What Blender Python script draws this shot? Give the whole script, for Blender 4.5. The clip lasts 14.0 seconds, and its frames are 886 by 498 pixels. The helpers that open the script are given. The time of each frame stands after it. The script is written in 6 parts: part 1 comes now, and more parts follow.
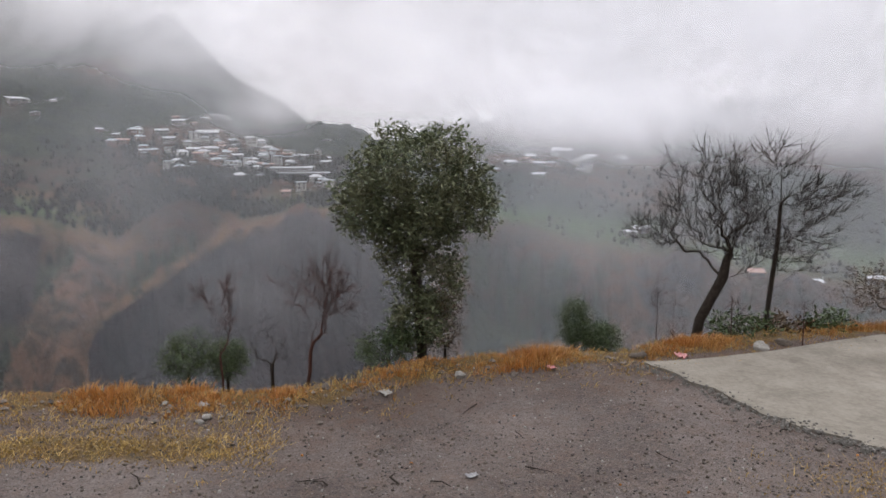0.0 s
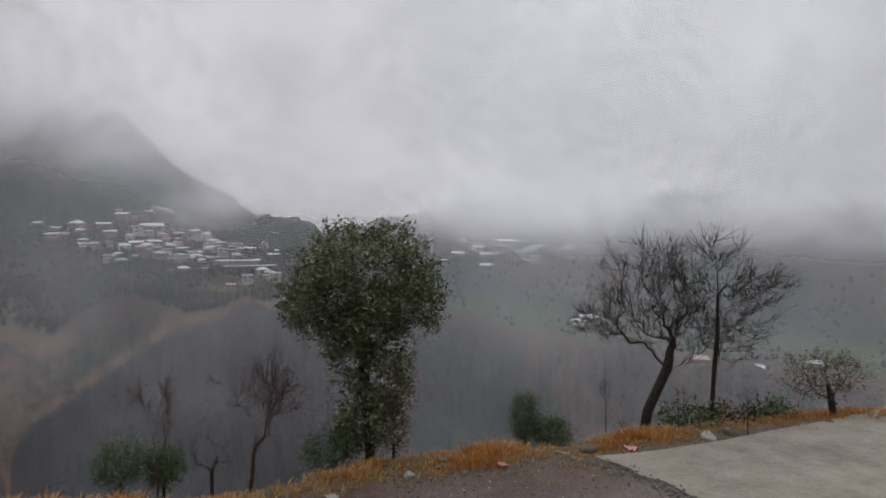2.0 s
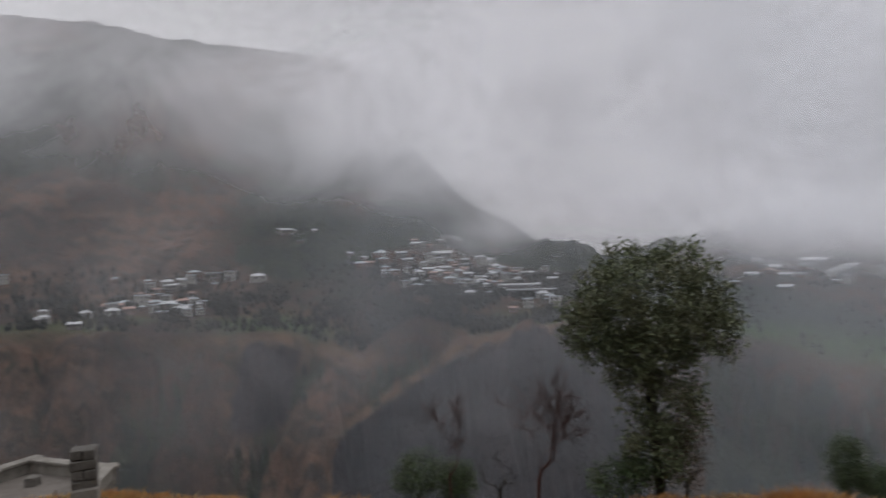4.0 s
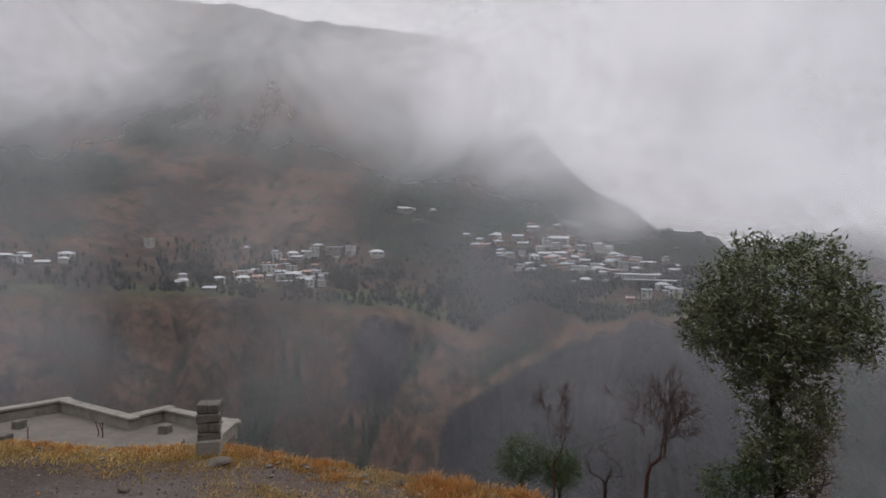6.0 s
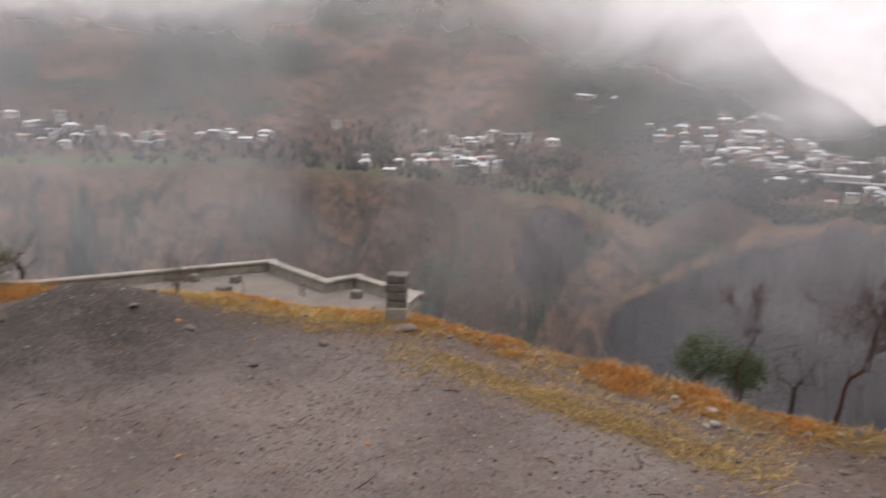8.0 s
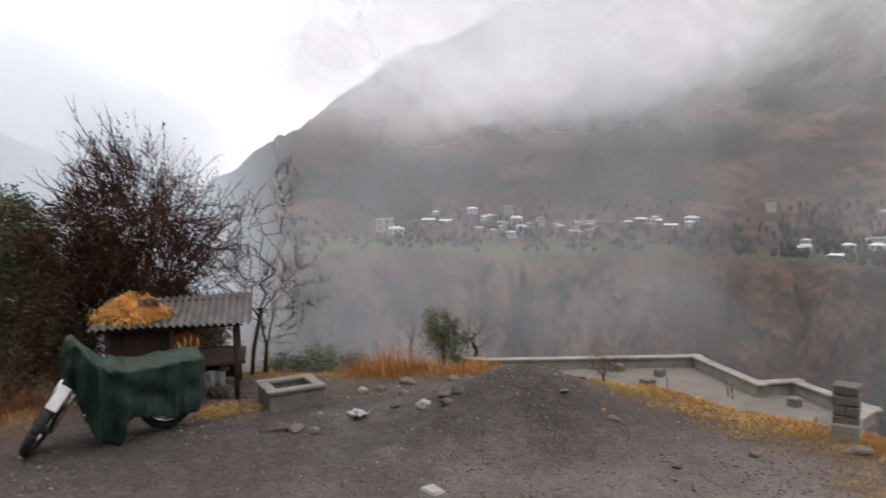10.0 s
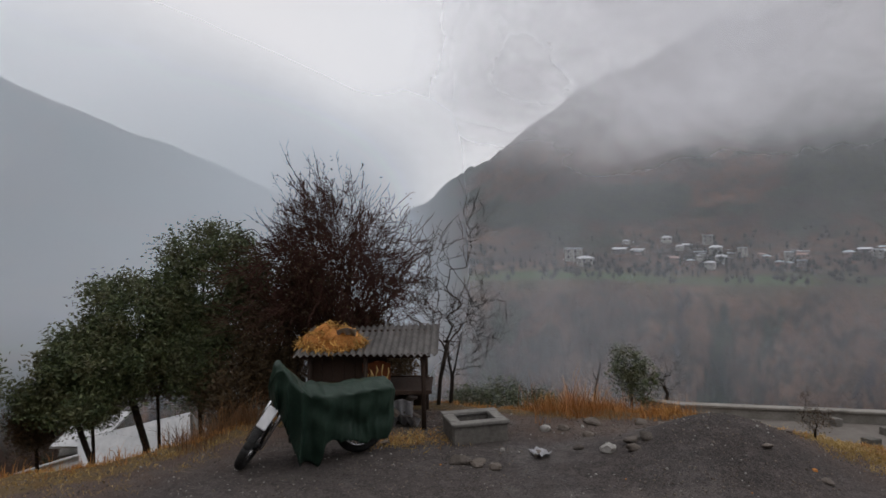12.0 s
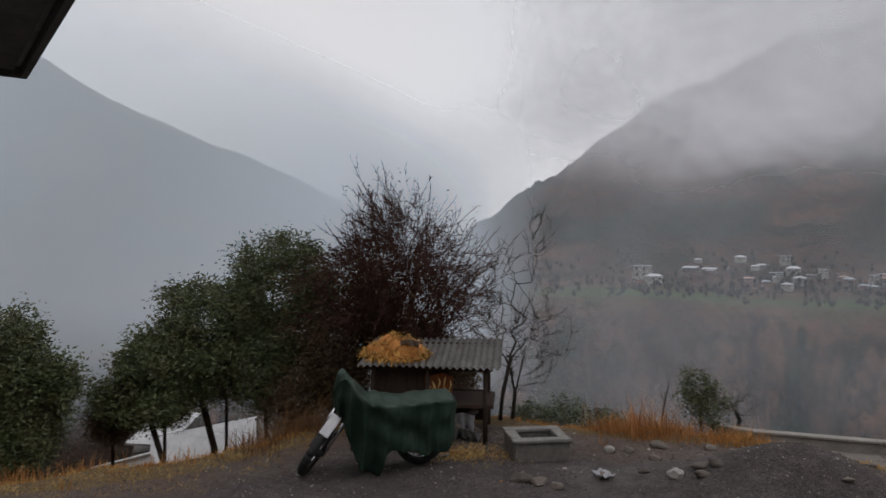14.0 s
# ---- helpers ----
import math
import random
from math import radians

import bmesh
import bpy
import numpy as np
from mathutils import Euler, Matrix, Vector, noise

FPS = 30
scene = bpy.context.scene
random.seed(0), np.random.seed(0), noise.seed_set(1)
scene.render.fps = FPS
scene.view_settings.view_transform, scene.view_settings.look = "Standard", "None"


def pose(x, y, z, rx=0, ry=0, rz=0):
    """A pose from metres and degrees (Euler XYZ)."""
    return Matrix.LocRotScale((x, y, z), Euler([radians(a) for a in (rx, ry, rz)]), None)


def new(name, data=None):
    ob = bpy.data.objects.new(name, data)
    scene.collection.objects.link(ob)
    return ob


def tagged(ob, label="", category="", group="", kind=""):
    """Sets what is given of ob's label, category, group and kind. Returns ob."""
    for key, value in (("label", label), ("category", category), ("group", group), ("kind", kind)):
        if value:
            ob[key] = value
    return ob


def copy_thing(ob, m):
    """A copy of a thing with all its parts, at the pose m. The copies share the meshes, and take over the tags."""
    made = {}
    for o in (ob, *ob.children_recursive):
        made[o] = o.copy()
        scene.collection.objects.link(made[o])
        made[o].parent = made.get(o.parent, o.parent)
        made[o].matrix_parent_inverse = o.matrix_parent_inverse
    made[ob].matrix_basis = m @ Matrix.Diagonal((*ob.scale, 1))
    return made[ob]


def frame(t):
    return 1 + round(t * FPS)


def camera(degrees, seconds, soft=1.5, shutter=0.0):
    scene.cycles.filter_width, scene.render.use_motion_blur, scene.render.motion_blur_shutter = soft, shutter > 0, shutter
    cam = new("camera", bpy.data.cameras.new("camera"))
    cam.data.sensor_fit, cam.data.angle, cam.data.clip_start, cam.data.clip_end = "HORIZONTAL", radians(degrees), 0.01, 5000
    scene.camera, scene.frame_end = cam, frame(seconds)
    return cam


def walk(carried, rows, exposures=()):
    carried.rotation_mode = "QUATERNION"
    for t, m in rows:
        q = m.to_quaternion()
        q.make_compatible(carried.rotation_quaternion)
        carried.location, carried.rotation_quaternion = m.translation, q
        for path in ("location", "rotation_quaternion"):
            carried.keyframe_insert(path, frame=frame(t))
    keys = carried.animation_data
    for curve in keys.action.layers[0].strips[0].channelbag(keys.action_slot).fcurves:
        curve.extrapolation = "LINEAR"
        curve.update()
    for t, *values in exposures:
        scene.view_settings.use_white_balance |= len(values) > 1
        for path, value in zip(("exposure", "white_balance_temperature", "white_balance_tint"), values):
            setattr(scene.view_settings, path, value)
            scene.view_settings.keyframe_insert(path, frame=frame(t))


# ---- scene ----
# ---- camera ----
cam = camera(64.8, 14.0, soft=1.5, shutter=0.5)
# seconds, x, y, z, then the three turns in degrees
PATH = [
    (0.0, 0.053, -0.030, 2.345, 80.00, 0.00, -0.00),
    (0.5, 0.051, -0.048, 2.347, 80.22, 0.08, 0.46),
    (1.0, 0.068, -0.042, 2.357, 82.57, 0.16, -0.23),
    (1.5, 0.078, -0.061, 2.380, 85.50, 0.32, -3.02),
    (2.0, 0.062, -0.049, 2.383, 87.48, 0.19, -4.25),
    (2.5, 0.048, -0.036, 2.386, 88.21, 0.56, -2.81),
    (3.0, 0.039, -0.040, 2.398, 89.24, 1.43, 2.89),
    (3.5, 0.046, -0.013, 2.397, 89.67, 1.90, 9.07),
    (4.0, 0.034, 0.036, 2.386, 89.84, 2.16, 18.28),
    (4.2, 0.051, 0.073, 2.368, 89.94, 2.12, 20.60),
    (6.3, 0.025, 0.094, 2.368, 88.33, -0.45, 28.35),
    (6.5, 0.022, 0.087, 2.365, 88.08, -0.29, 28.85),
    (7.0, 0.016, 0.089, 2.345, 86.19, -0.25, 31.59),
    (7.5, -0.000, 0.076, 2.333, 83.43, -1.84, 34.57),
    (8.0, -0.085, 0.045, 2.318, 79.08, -2.08, 42.08),
    (8.5, 0.018, -0.071, 2.397, 78.36, -1.61, 51.93),
    (9.0, -0.016, -0.075, 2.410, 81.98, -0.80, 62.72),
    (9.2, -0.020, -0.050, 2.397, 83.20, -1.02, 66.06),
    (11.3, -0.014, -0.004, 2.490, 87.62, 3.90, 86.85),
    (11.5, -0.016, 0.023, 2.496, 87.90, 2.98, 88.60),
    (12.0, -0.018, 0.025, 2.501, 88.49, 1.21, 91.06),
    (12.5, -0.026, 0.023, 2.499, 88.47, 0.71, 92.96),
    (13.0, -0.037, 0.020, 2.498, 89.23, 0.34, 92.92),
    (13.5, -0.037, 0.008, 2.505, 89.76, -0.10, 94.07),
    (14.0, -0.033, 0.022, 2.500, 89.63, -0.09, 96.43),
]
EXPOSE = [(0.0, -0.42, 6620, 13), (1.0, -0.52, 6620, 13), (2.0, -0.95, 6550, 12), (3.0, -1.25, 6500, 11), (4.2, -1.2, 6550, 12), (6.5, -0.78, 6650, 13), (7.5, -0.45, 6900, 15),
          (8.0, -0.17, 7100, 17), (8.5, 0.1, 7100, 17), (9.2, 0.1, 6950, 16), (11.3, -1.14, 6580, 12), (12.5, -1.1, 6560, 12), (14.0, -1.2, 6560, 12)]
walk(cam, [(t, pose(x, y, z, a, b, c)) for t, x, y, z, a, b, c in PATH], EXPOSE)


# ---- node helpers ----
def tree_of(name):
    m = bpy.data.materials.new(name)
    m.use_nodes = True
    m.node_tree.nodes.clear()
    return m, m.node_tree


def node(nt, kind, **kw):
    n = nt.nodes.new(kind)
    for k, v in kw.items():
        if k == "op":
            n.operation = v
        elif k == "ins":
            for key, val in v.items():
                if isinstance(val, bpy.types.NodeSocket):
                    nt.links.new(val, n.inputs[key])
                else:
                    n.inputs[key].default_value = val
    return n


def rgb(c):
    return (c[0], c[1], c[2], 1.0)


def mixc(nt, fac, a, b):
    n = nt.nodes.new("ShaderNodeMix")
    n.data_type = "RGBA"
    for i, v in ((0, fac), (6, a), (7, b)):
        if isinstance(v, bpy.types.NodeSocket):
            nt.links.new(v, n.inputs[i])
        elif i == 0:
            n.inputs[i].default_value = v
        else:
            n.inputs[i].default_value = rgb(v)
    return n.outputs[2]


def maths(nt, op, a, b=0.0, c=None):
    n = nt.nodes.new("ShaderNodeMath")
    n.operation = op
    for i, v in enumerate((a, b) if c is None else (a, b, c)):
        if isinstance(v, bpy.types.NodeSocket):
            nt.links.new(v, n.inputs[i])
        else:
            n.inputs[i].default_value = v
    return n.outputs[0]


def ramp(nt, v, lo, hi, to0=0.0, to1=1.0):
    n = nt.nodes.new("ShaderNodeMapRange")
    n.interpolation_type = "SMOOTHSTEP"
    nt.links.new(v, n.inputs[0])
    for i, x in enumerate((lo, hi, to0, to1)):
        n.inputs[i + 1].default_value = x
    return n.outputs[0]


def spot(nt, scale, detail=4.0, rough=0.55, stretch=None, kind="ShaderNodeTexNoise", coord="Object"):
    tc = nt.nodes.new("ShaderNodeTexCoord")
    vec = tc.outputs[coord]
    if stretch:
        mp = nt.nodes.new("ShaderNodeMapping")
        mp.inputs["Scale"].default_value = stretch
        nt.links.new(vec, mp.inputs["Vector"])
        vec = mp.outputs[0]
    n = nt.nodes.new(kind)
    nt.links.new(vec, n.inputs["Vector"])
    n.inputs["Scale"].default_value = scale
    if kind == "ShaderNodeTexNoise":
        n.inputs["Detail"].default_value = detail
        n.inputs["Roughness"].default_value = rough
    return n.outputs[0]


def attr(nt, name):
    n = nt.nodes.new("ShaderNodeAttribute")
    n.attribute_name = name
    return n.outputs["Fac"]


def finish(nt, colour, rough=0.8, metal=0.0, bump=None, depth=0.01, spec=0.35):
    p = nt.nodes.new("ShaderNodeBsdfPrincipled")
    for key, v in (("Base Color", colour), ("Roughness", rough), ("Metallic", metal), ("Specular IOR Level", spec)):
        if isinstance(v, bpy.types.NodeSocket):
            nt.links.new(v, p.inputs[key])
        else:
            p.inputs[key].default_value = rgb(v) if key == "Base Color" else v
    if bump is not None:
        b = nt.nodes.new("ShaderNodeBump")
        b.inputs["Distance"].default_value = depth
        b.inputs["Strength"].default_value = 1.0
        nt.links.new(bump, b.inputs["Height"])
        nt.links.new(b.outputs[0], p.inputs["Normal"])
    o = nt.nodes.new("ShaderNodeOutputMaterial")
    nt.links.new(p.outputs[0], o.inputs[0])
    return p


def surface(name, dark, light, scale, rough=0.8, metal=0.0, depth=0.006, fine=6.0, stain=None, spec=0.35, each=0.0, stretch=None):
    """Two-scale mottled surface: broad variation and fine grain, with stains where asked."""
    m, nt = tree_of(name)
    broad = spot(nt, scale, 5, 0.6, stretch)
    grain = spot(nt, scale * fine, 4, 0.65, stretch)
    f = maths(nt, "ADD", maths(nt, "MULTIPLY", broad, 0.6), maths(nt, "MULTIPLY", grain, 0.4))
    col = mixc(nt, ramp(nt, f, 0.32, 0.68), dark, light)
    if stain:
        col = mixc(nt, ramp(nt, spot(nt, scale * 0.45, 6, 0.7), 0.52, 0.72, 0, 0.75), col, stain)
    if each:
        info = nt.nodes.new("ShaderNodeObjectInfo")
        geo = nt.nodes.new("ShaderNodeNewGeometry")
        k = maths(nt, "FRACT", maths(nt, "ADD", info.outputs["Random"], geo.outputs["Random Per Island"]))
        hs = nt.nodes.new("ShaderNodeHueSaturation")
        nt.links.new(maths(nt, "ADD", maths(nt, "MULTIPLY", k, 2 * each), 1 - each), hs.inputs["Value"])
        nt.links.new(col, hs.inputs["Color"])
        col = hs.outputs[0]
    finish(nt, col, rough, metal, grain, depth, spec)
    return m


# ---- world: thick cloud, brighter overhead ----
def make_world():
    w = bpy.data.worlds.new("overcast")
    w.use_nodes = True
    nt = w.node_tree
    nt.nodes.clear()
    tc = nt.nodes.new("ShaderNodeTexCoord")
    sep = nt.nodes.new("ShaderNodeSeparateXYZ")
    nt.links.new(tc.outputs["Generated"], sep.inputs[0])
    up = ramp(nt, sep.outputs[2], 0.3, 1.0)
    cloud = mixc(nt, up, (0.92, 0.93, 0.965), (2.5, 2.52, 2.6))
    soft = spot(nt, 2.2, 3, 0.5, (1, 1, 2.0), coord="Generated")
    cloud2 = mixc(nt, ramp(nt, soft, 0.3, 0.7, 0.0, 0.16), cloud, (0.78, 0.80, 0.84))
    sky = nt.nodes.new("ShaderNodeTexSky")
    sky.sky_type = "NISHITA"
    sky.sun_disc = False
    sky.sun_elevation, sky.sun_rotation = radians(48), radians(200)
    # thinner cloud over the open end of the valley
    glow = maths(nt, "MULTIPLY", ramp(nt, maths(nt, "MULTIPLY", sep.outputs[0], -1.0), 0.1, 0.85), ramp(nt, sep.outputs[2], 0.8, 0.25))
    cloud2 = mixc(nt, glow, cloud2, (1.72, 1.73, 1.78))
    dim = mixc(nt, 0.9, sky.outputs[0], (0, 0, 0))
    both = mixc(nt, 0.94, dim, cloud2)
    bg = nt.nodes.new("ShaderNodeBackground")
    bg.inputs["Strength"].default_value = 1.0
    nt.links.new(both, bg.inputs["Color"])
    o = nt.nodes.new("ShaderNodeOutputWorld")
    nt.links.new(bg.outputs[0], o.inputs[0])
    scene.world = w


make_world()
sun = new("sun", bpy.data.lights.new("sun", "SUN"))
sun.data.energy, sun.data.angle, sun.data.color = 0.6, radians(40), (1.0, 0.97, 0.92)
sun.rotation_euler = (radians(42), 0, radians(160))


# ---- shape helpers ----
def mesh_from(name, verts, faces, mats=(), smooth=False):
    me = bpy.data.meshes.new(name)
    me.from_pydata([tuple(v) for v in verts], [], [tuple(f) for f in faces])
    for m in mats:
        me.materials.append(m)
    if smooth:
        me.polygons.foreach_set("use_smooth", [True] * len(me.polygons))
    me.update()
    return me


def add_attr(me, name, values):
    a = me.attributes.new(name, "FLOAT", "POINT")
    a.data.foreach_set("value", np.asarray(values, dtype=np.float32))


def lerp(x, *pairs):
    return np.interp(x, [p[0] for p in pairs], [p[1] for p in pairs])


def sstep(a, b, x):
    t = np.clip((x - a) / (b - a), 0, 1)
    return t * t * (3 - 2 * t)


def fbm(x, y, scale, octaves=4, seed=0.0):
    """Layered noise over flat arrays."""
    out = np.zeros_like(x)
    amp, f = 1.0, scale
    for k in range(octaves):
        out += amp * np.array([noise.noise((a * f + seed, b * f - seed, seed * 1.7 + k)) for a, b in zip(x, y)])
        amp *= 0.5
        f *= 2.0
    return out


# ---- ground: one sheet from the yard to the mountains, in rings round the yard ----
# azimuth in degrees, 0 along +y, growing towards -x
def rim(az):
    """Distance from the yard's middle to the brink of the slope."""
    return lerp(az, (-180, 30), (-90, 30), (-60, 14), (-45, 10.8), (-33, 9.6), (-25, 8.3), (-17, 7.4), (-6.6, 6.9), (1, 6.6),
                (7, 6.1), (16, 6.05), (28, 6.55), (34, 6.9), (38, 7.25), (44, 7.9), (49, 8.0), (60, 8.9), (67, 9.2), (72, 9.7),
                (79, 9.6), (85, 9.7), (92, 10.1), (98, 10.1), (105, 9.6), (112, 8.8), (118, 8.4), (124, 8.4), (130, 8.6),
                (145, 12), (160, 25), (180, 30))


def brink_el(az):
    return lerp(az, (-180, 2), (-90, 2), (-60, -8), (-40, -11.5), (-25, -11), (-12, -9.5), (0, -7.6), (8, -6.5), (12, -6.9), (16, -7.5), (18.5, -6.4),
                (20.6, -5.5), (22.5, -6.5), (25, -8.6), (28, -7.6), (31, -6.4), (38, -6.2), (41, -5.8), (48, -5.0), (57, -4.6), (67, -4.8),
                (83, -4.4), (90, -4.2), (97, -6), (105, -8), (135, -8), (150, -4), (180, 2))


def shelf_el(az):
    return lerp(az, (-180, 6), (-90, 6), (-60, -4), (-40, -5.0), (-20, -4.0), (-5, -3.4), (8, -3.0), (20, -2.2), (25, -3.0), (30, -2.6), (40, -2.4),
                (50, -2.0), (62, -1.7), (82, -1.5), (90, -2), (97, -4.5), (105, -6), (135, -6), (150, 0), (180, 6))


def spur_el(az):
    return lerp(az, (-180, 12), (-90, 12), (-60, 1), (-40, 0.4), (-20, 0.2), (-8, 0.0), (0, -0.4), (5, -1.3), (8, -1.6), (11, -0.6), (14, 1.3), (17, 4.1), (20, 6.8),
                (23, 6.6), (28, 5.5), (40, 5), (60, 5), (80, 4.4), (84, 3.6), (88, 1.8), (92.5, -0.2), (97, -3), (105, -4.5), (120, -4), (135, -3), (150, 4), (180, 12))


def ridge_el(az):
    return lerp(az, (-180, 24), (-90, 24), (-60, 6), (-40, 4), (-20, 3), (-5, 3.5), (5, 5), (12, 8), (18, 11), (22, 13), (25, 14.3), (27, 15.1), (31, 15.5),
                (37, 15.8), (44, 16.5), (48, 16.5), (61, 15.5), (70, 14.2), (78, 11.3), (81, 9.6), (84, 7.9), (88.3, 4.5), (92.5, 1.8), (97, -0.6),
                (103, 2.6), (110, 5.8), (113.7, 7.3), (117.8, 9.1), (121.7, 10.3), (125.4, 12.3), (129, 14.1), (140, 17), (180, 24))


EYE_Z = 2.4


def far_height(az, r):
    """Height of the far side of the valley."""
    def h(el, rad):
        return EYE_Z + rad * np.tan(np.radians(el))
    behind = np.where(az < 20, sstep(22, 14, az), 0) * 2.2 * sstep(-10, 5, az)
    radii = [250, 300, 345, 430, 560, 760, 880, 1600, 2300]
    zs = [-130 + 0 * az, -126 + 0 * az, h(brink_el(az) * 0.55 - 12, 345), h(brink_el(az), 430), h(shelf_el(az), 560), h(spur_el(az), 760),
          h(spur_el(az) - behind, 880), h(ridge_el(az), 1600), h(ridge_el(az) * 0.75, 2300)]
    out = zs[0].copy()
    for i in range(len(radii) - 1):
        k = np.clip((r - radii[i]) / (radii[i + 1] - radii[i]), 0, 1)
        if i in (5, 6):
            k = k * k * (3 - 2 * k)
        out = np.where(r >= radii[i], zs[i] + (zs[i + 1] - zs[i]) * k, out)
    return out


def ground_height(x, y, rough=True):
    x, y = np.atleast_1d(np.asarray(x, float)), np.atleast_1d(np.asarray(y, float))
    r, az = np.hypot(x, y), np.degrees(np.arctan2(-x, y))
    s = np.maximum(r - rim(az), 0)
    z = -0.72 * (np.sqrt(s * s + 0.35 ** 2) - 0.35)
    z = np.maximum(z, -130)
    # a heap of grit at the brink, and the yard's gentle unevenness
    z += 0.5 * np.exp(-(((x + 7.35) / 0.85) ** 2 + ((y - 2.75) / 0.95) ** 2)) * (r < 20)
    far = far_height(az, r)
    z = np.where((r > 200), np.maximum(z, far), z)
    return z


def make_ground(mats):
    na = 620
    azs = np.concatenate([np.linspace(-44, 136, na), np.linspace(139, 313, 60)])
    rs = np.concatenate([[0.15], np.linspace(0.8, 12, 110), np.geomspace(12.3, 240, 36), np.linspace(252, 440, 60), np.linspace(446, 900, 50), np.linspace(915, 2300, 50), [3200, 4600]])
    A, Rr = np.meshgrid(azs, rs, indexing="ij")
    A1, R1 = A.ravel(), Rr.ravel()
    Aw = (A1 + 180) % 360 - 180
    x, y = -np.sin(np.radians(Aw)) * R1, np.cos(np.radians(Aw)) * R1
    z = ground_height(x, y)
    near = R1 < 60
    n1 = np.zeros_like(x)
    n1[near] = fbm(x[near], y[near], 0.9, 4, 3.0)
    sn = np.maximum(R1 - rim(Aw), -2)
    z[near] += n1[near] * np.where(sn[near] > -0.6, 0.07, 0.022)
    fars = R1 > 240
    hills = fbm(x[fars], y[fars], 0.006, 5, 5.0)
    gully = fbm(Aw[fars] * 0.2 + hills * 0.5 + R1[fars] * 0.004, R1[fars] * 0.006, 1.0, 4, 9.0)
    cliff = sstep(260, 320, R1[fars]) * (1 - sstep(400, 435, R1[fars]))
    high = sstep(600, 900, R1[fars])
    crest = np.exp(-((R1[fars] - 1600) / 120) ** 2)
    # sharp ribs and runnels down the cliffs
    q = Aw[fars] + hills * 2.0
    ribs = 0.5 - np.abs(fbm(q * 0.55, R1[fars] * 0.008, 1.0, 3, 21.0))
    fine = 0.4 - np.abs(fbm(q * 1.6, R1[fars] * 0.014, 1.0, 3, 33.0))
    z[fars] += (ribs * 13 + fine * 5) * cliff + ribs * 12 * high * (1 - crest)
    z[fars] += gully * 16 * cliff + hills * (2.0 + 7 * cliff + 20 * high * (1 - 0.75 * crest)) + gully * 26 * high * (1 - crest)
    nr = len(rs)
    faces, mat = [], []
    n = len(azs)
    for i in range(n):
        j = (i + 1) % n
        for k in range(nr - 1):
            faces.append((i * nr + k, i * nr + k + 1, j * nr + k + 1, j * nr + k))
            mat.append(0 if rs[k] < 60 else 1)
    me = mesh_from("ground", np.stack([x, y, z], 1), faces, mats, True)
    me.polygons.foreach_set("material_index", mat)
    # what covers the land: dry grass at the brink, bare slate, woods, fields
    el = np.degrees(np.arctan2(z - EYE_Z, R1))
    verge = sstep(-0.6, -0.1, sn + n1 * 0.4 - 0.5 * np.exp(-((Aw - 5.5) / 2.5) ** 2)) * near
    strip = np.exp(-((sn + 1.15) / 0.28) ** 2) * sstep(14, 20, Aw) * (1 - sstep(40, 46, Aw)) * near
    add_attr(me, "verge", np.clip(verge + strip * 0.9, 0, 1))
    grit = sstep(-4.6, -6.6, x + n1 * 0.8) * near
    add_attr(me, "dark_grit", np.clip(0.95 * grit + 0.5 * np.exp(-(((x + 7.2) / 1.1) ** 2 + ((y - 2.7) / 1.2) ** 2)) * near, 0, 1))
    add_attr(me, "soil", sstep(-1.7, -0.35, sn + n1 * 0.5) * near)
    wob = np.zeros_like(x)
    wob[fars] = gully
    arete = lerp(el, (-16, 28.5), (-14.5, 27), (-9, 17.6), (-7.6, 16.2), (-7.0, 12), (-6.0, 4))
    slate = sstep(0.6, -0.6, Aw - arete + wob * 1.2) * sstep(0, 5, Aw + wob * 3) * sstep(432, 418, R1)
    slate2 = np.exp(-((Aw - 32.3 + (el + 8) * 0.25) / 2.6) ** 4) * sstep(-6.4, -7.2, el) * sstep(-16, -12, el) * (0.95 + 0.3 * wob)
    rib = np.zeros_like(x)
    rib[fars] = ribs + 0.4 * fine
    slate3 = np.clip(sstep(0.0, 0.9, wob) * 0.5 + sstep(0.25, -0.15, rib) * 0.2, 0, 0.8) * sstep(430, 400, R1)
    add_attr(me, "slate", np.clip(np.maximum(np.maximum(slate, slate2), slate3) * fars, 0, 1))
    wood = np.zeros_like(x)
    wood[fars] = sstep(-0.35, 0.55, hills) * sstep(440, 470, R1[fars]) + (0.75 * sstep(-0.2, 0.45, -gully) + 0.45 * sstep(0.15, 0.45, fine)) * cliff
    spur = np.exp(-((Aw - 15) / 8.0) ** 2) * sstep(590, 660, R1)
    add_attr(me, "wood", np.clip(wood * 0.8 + spur, 0, 1))
    field = np.zeros_like(x)
    field[fars] = np.exp(-((R1[fars] - 452) / 20) ** 2) * sstep(-0.5, 0.3, hills + 0.3)
    add_attr(me, "field", np.clip(field, 0, 1))
    lip = np.exp(-((R1 - 424) / 9) ** 2) * sstep(-0.2, 0.3, wob + 0.3) * (0.25 + 0.75 * sstep(6, 10, Aw) * sstep(36, 30, Aw)) + np.exp(-((Aw - arete - 0.7) / 0.6) ** 2) * sstep(-16, -13, el) * sstep(-7.2, -8, el)
    add_attr(me, "straw", np.clip(lip * fars, 0, 1))
    ob = new("ground", me)
    return tagged(ob, "wet gravel yard falling away to a brown mountain valley", "ground", kind="structure")


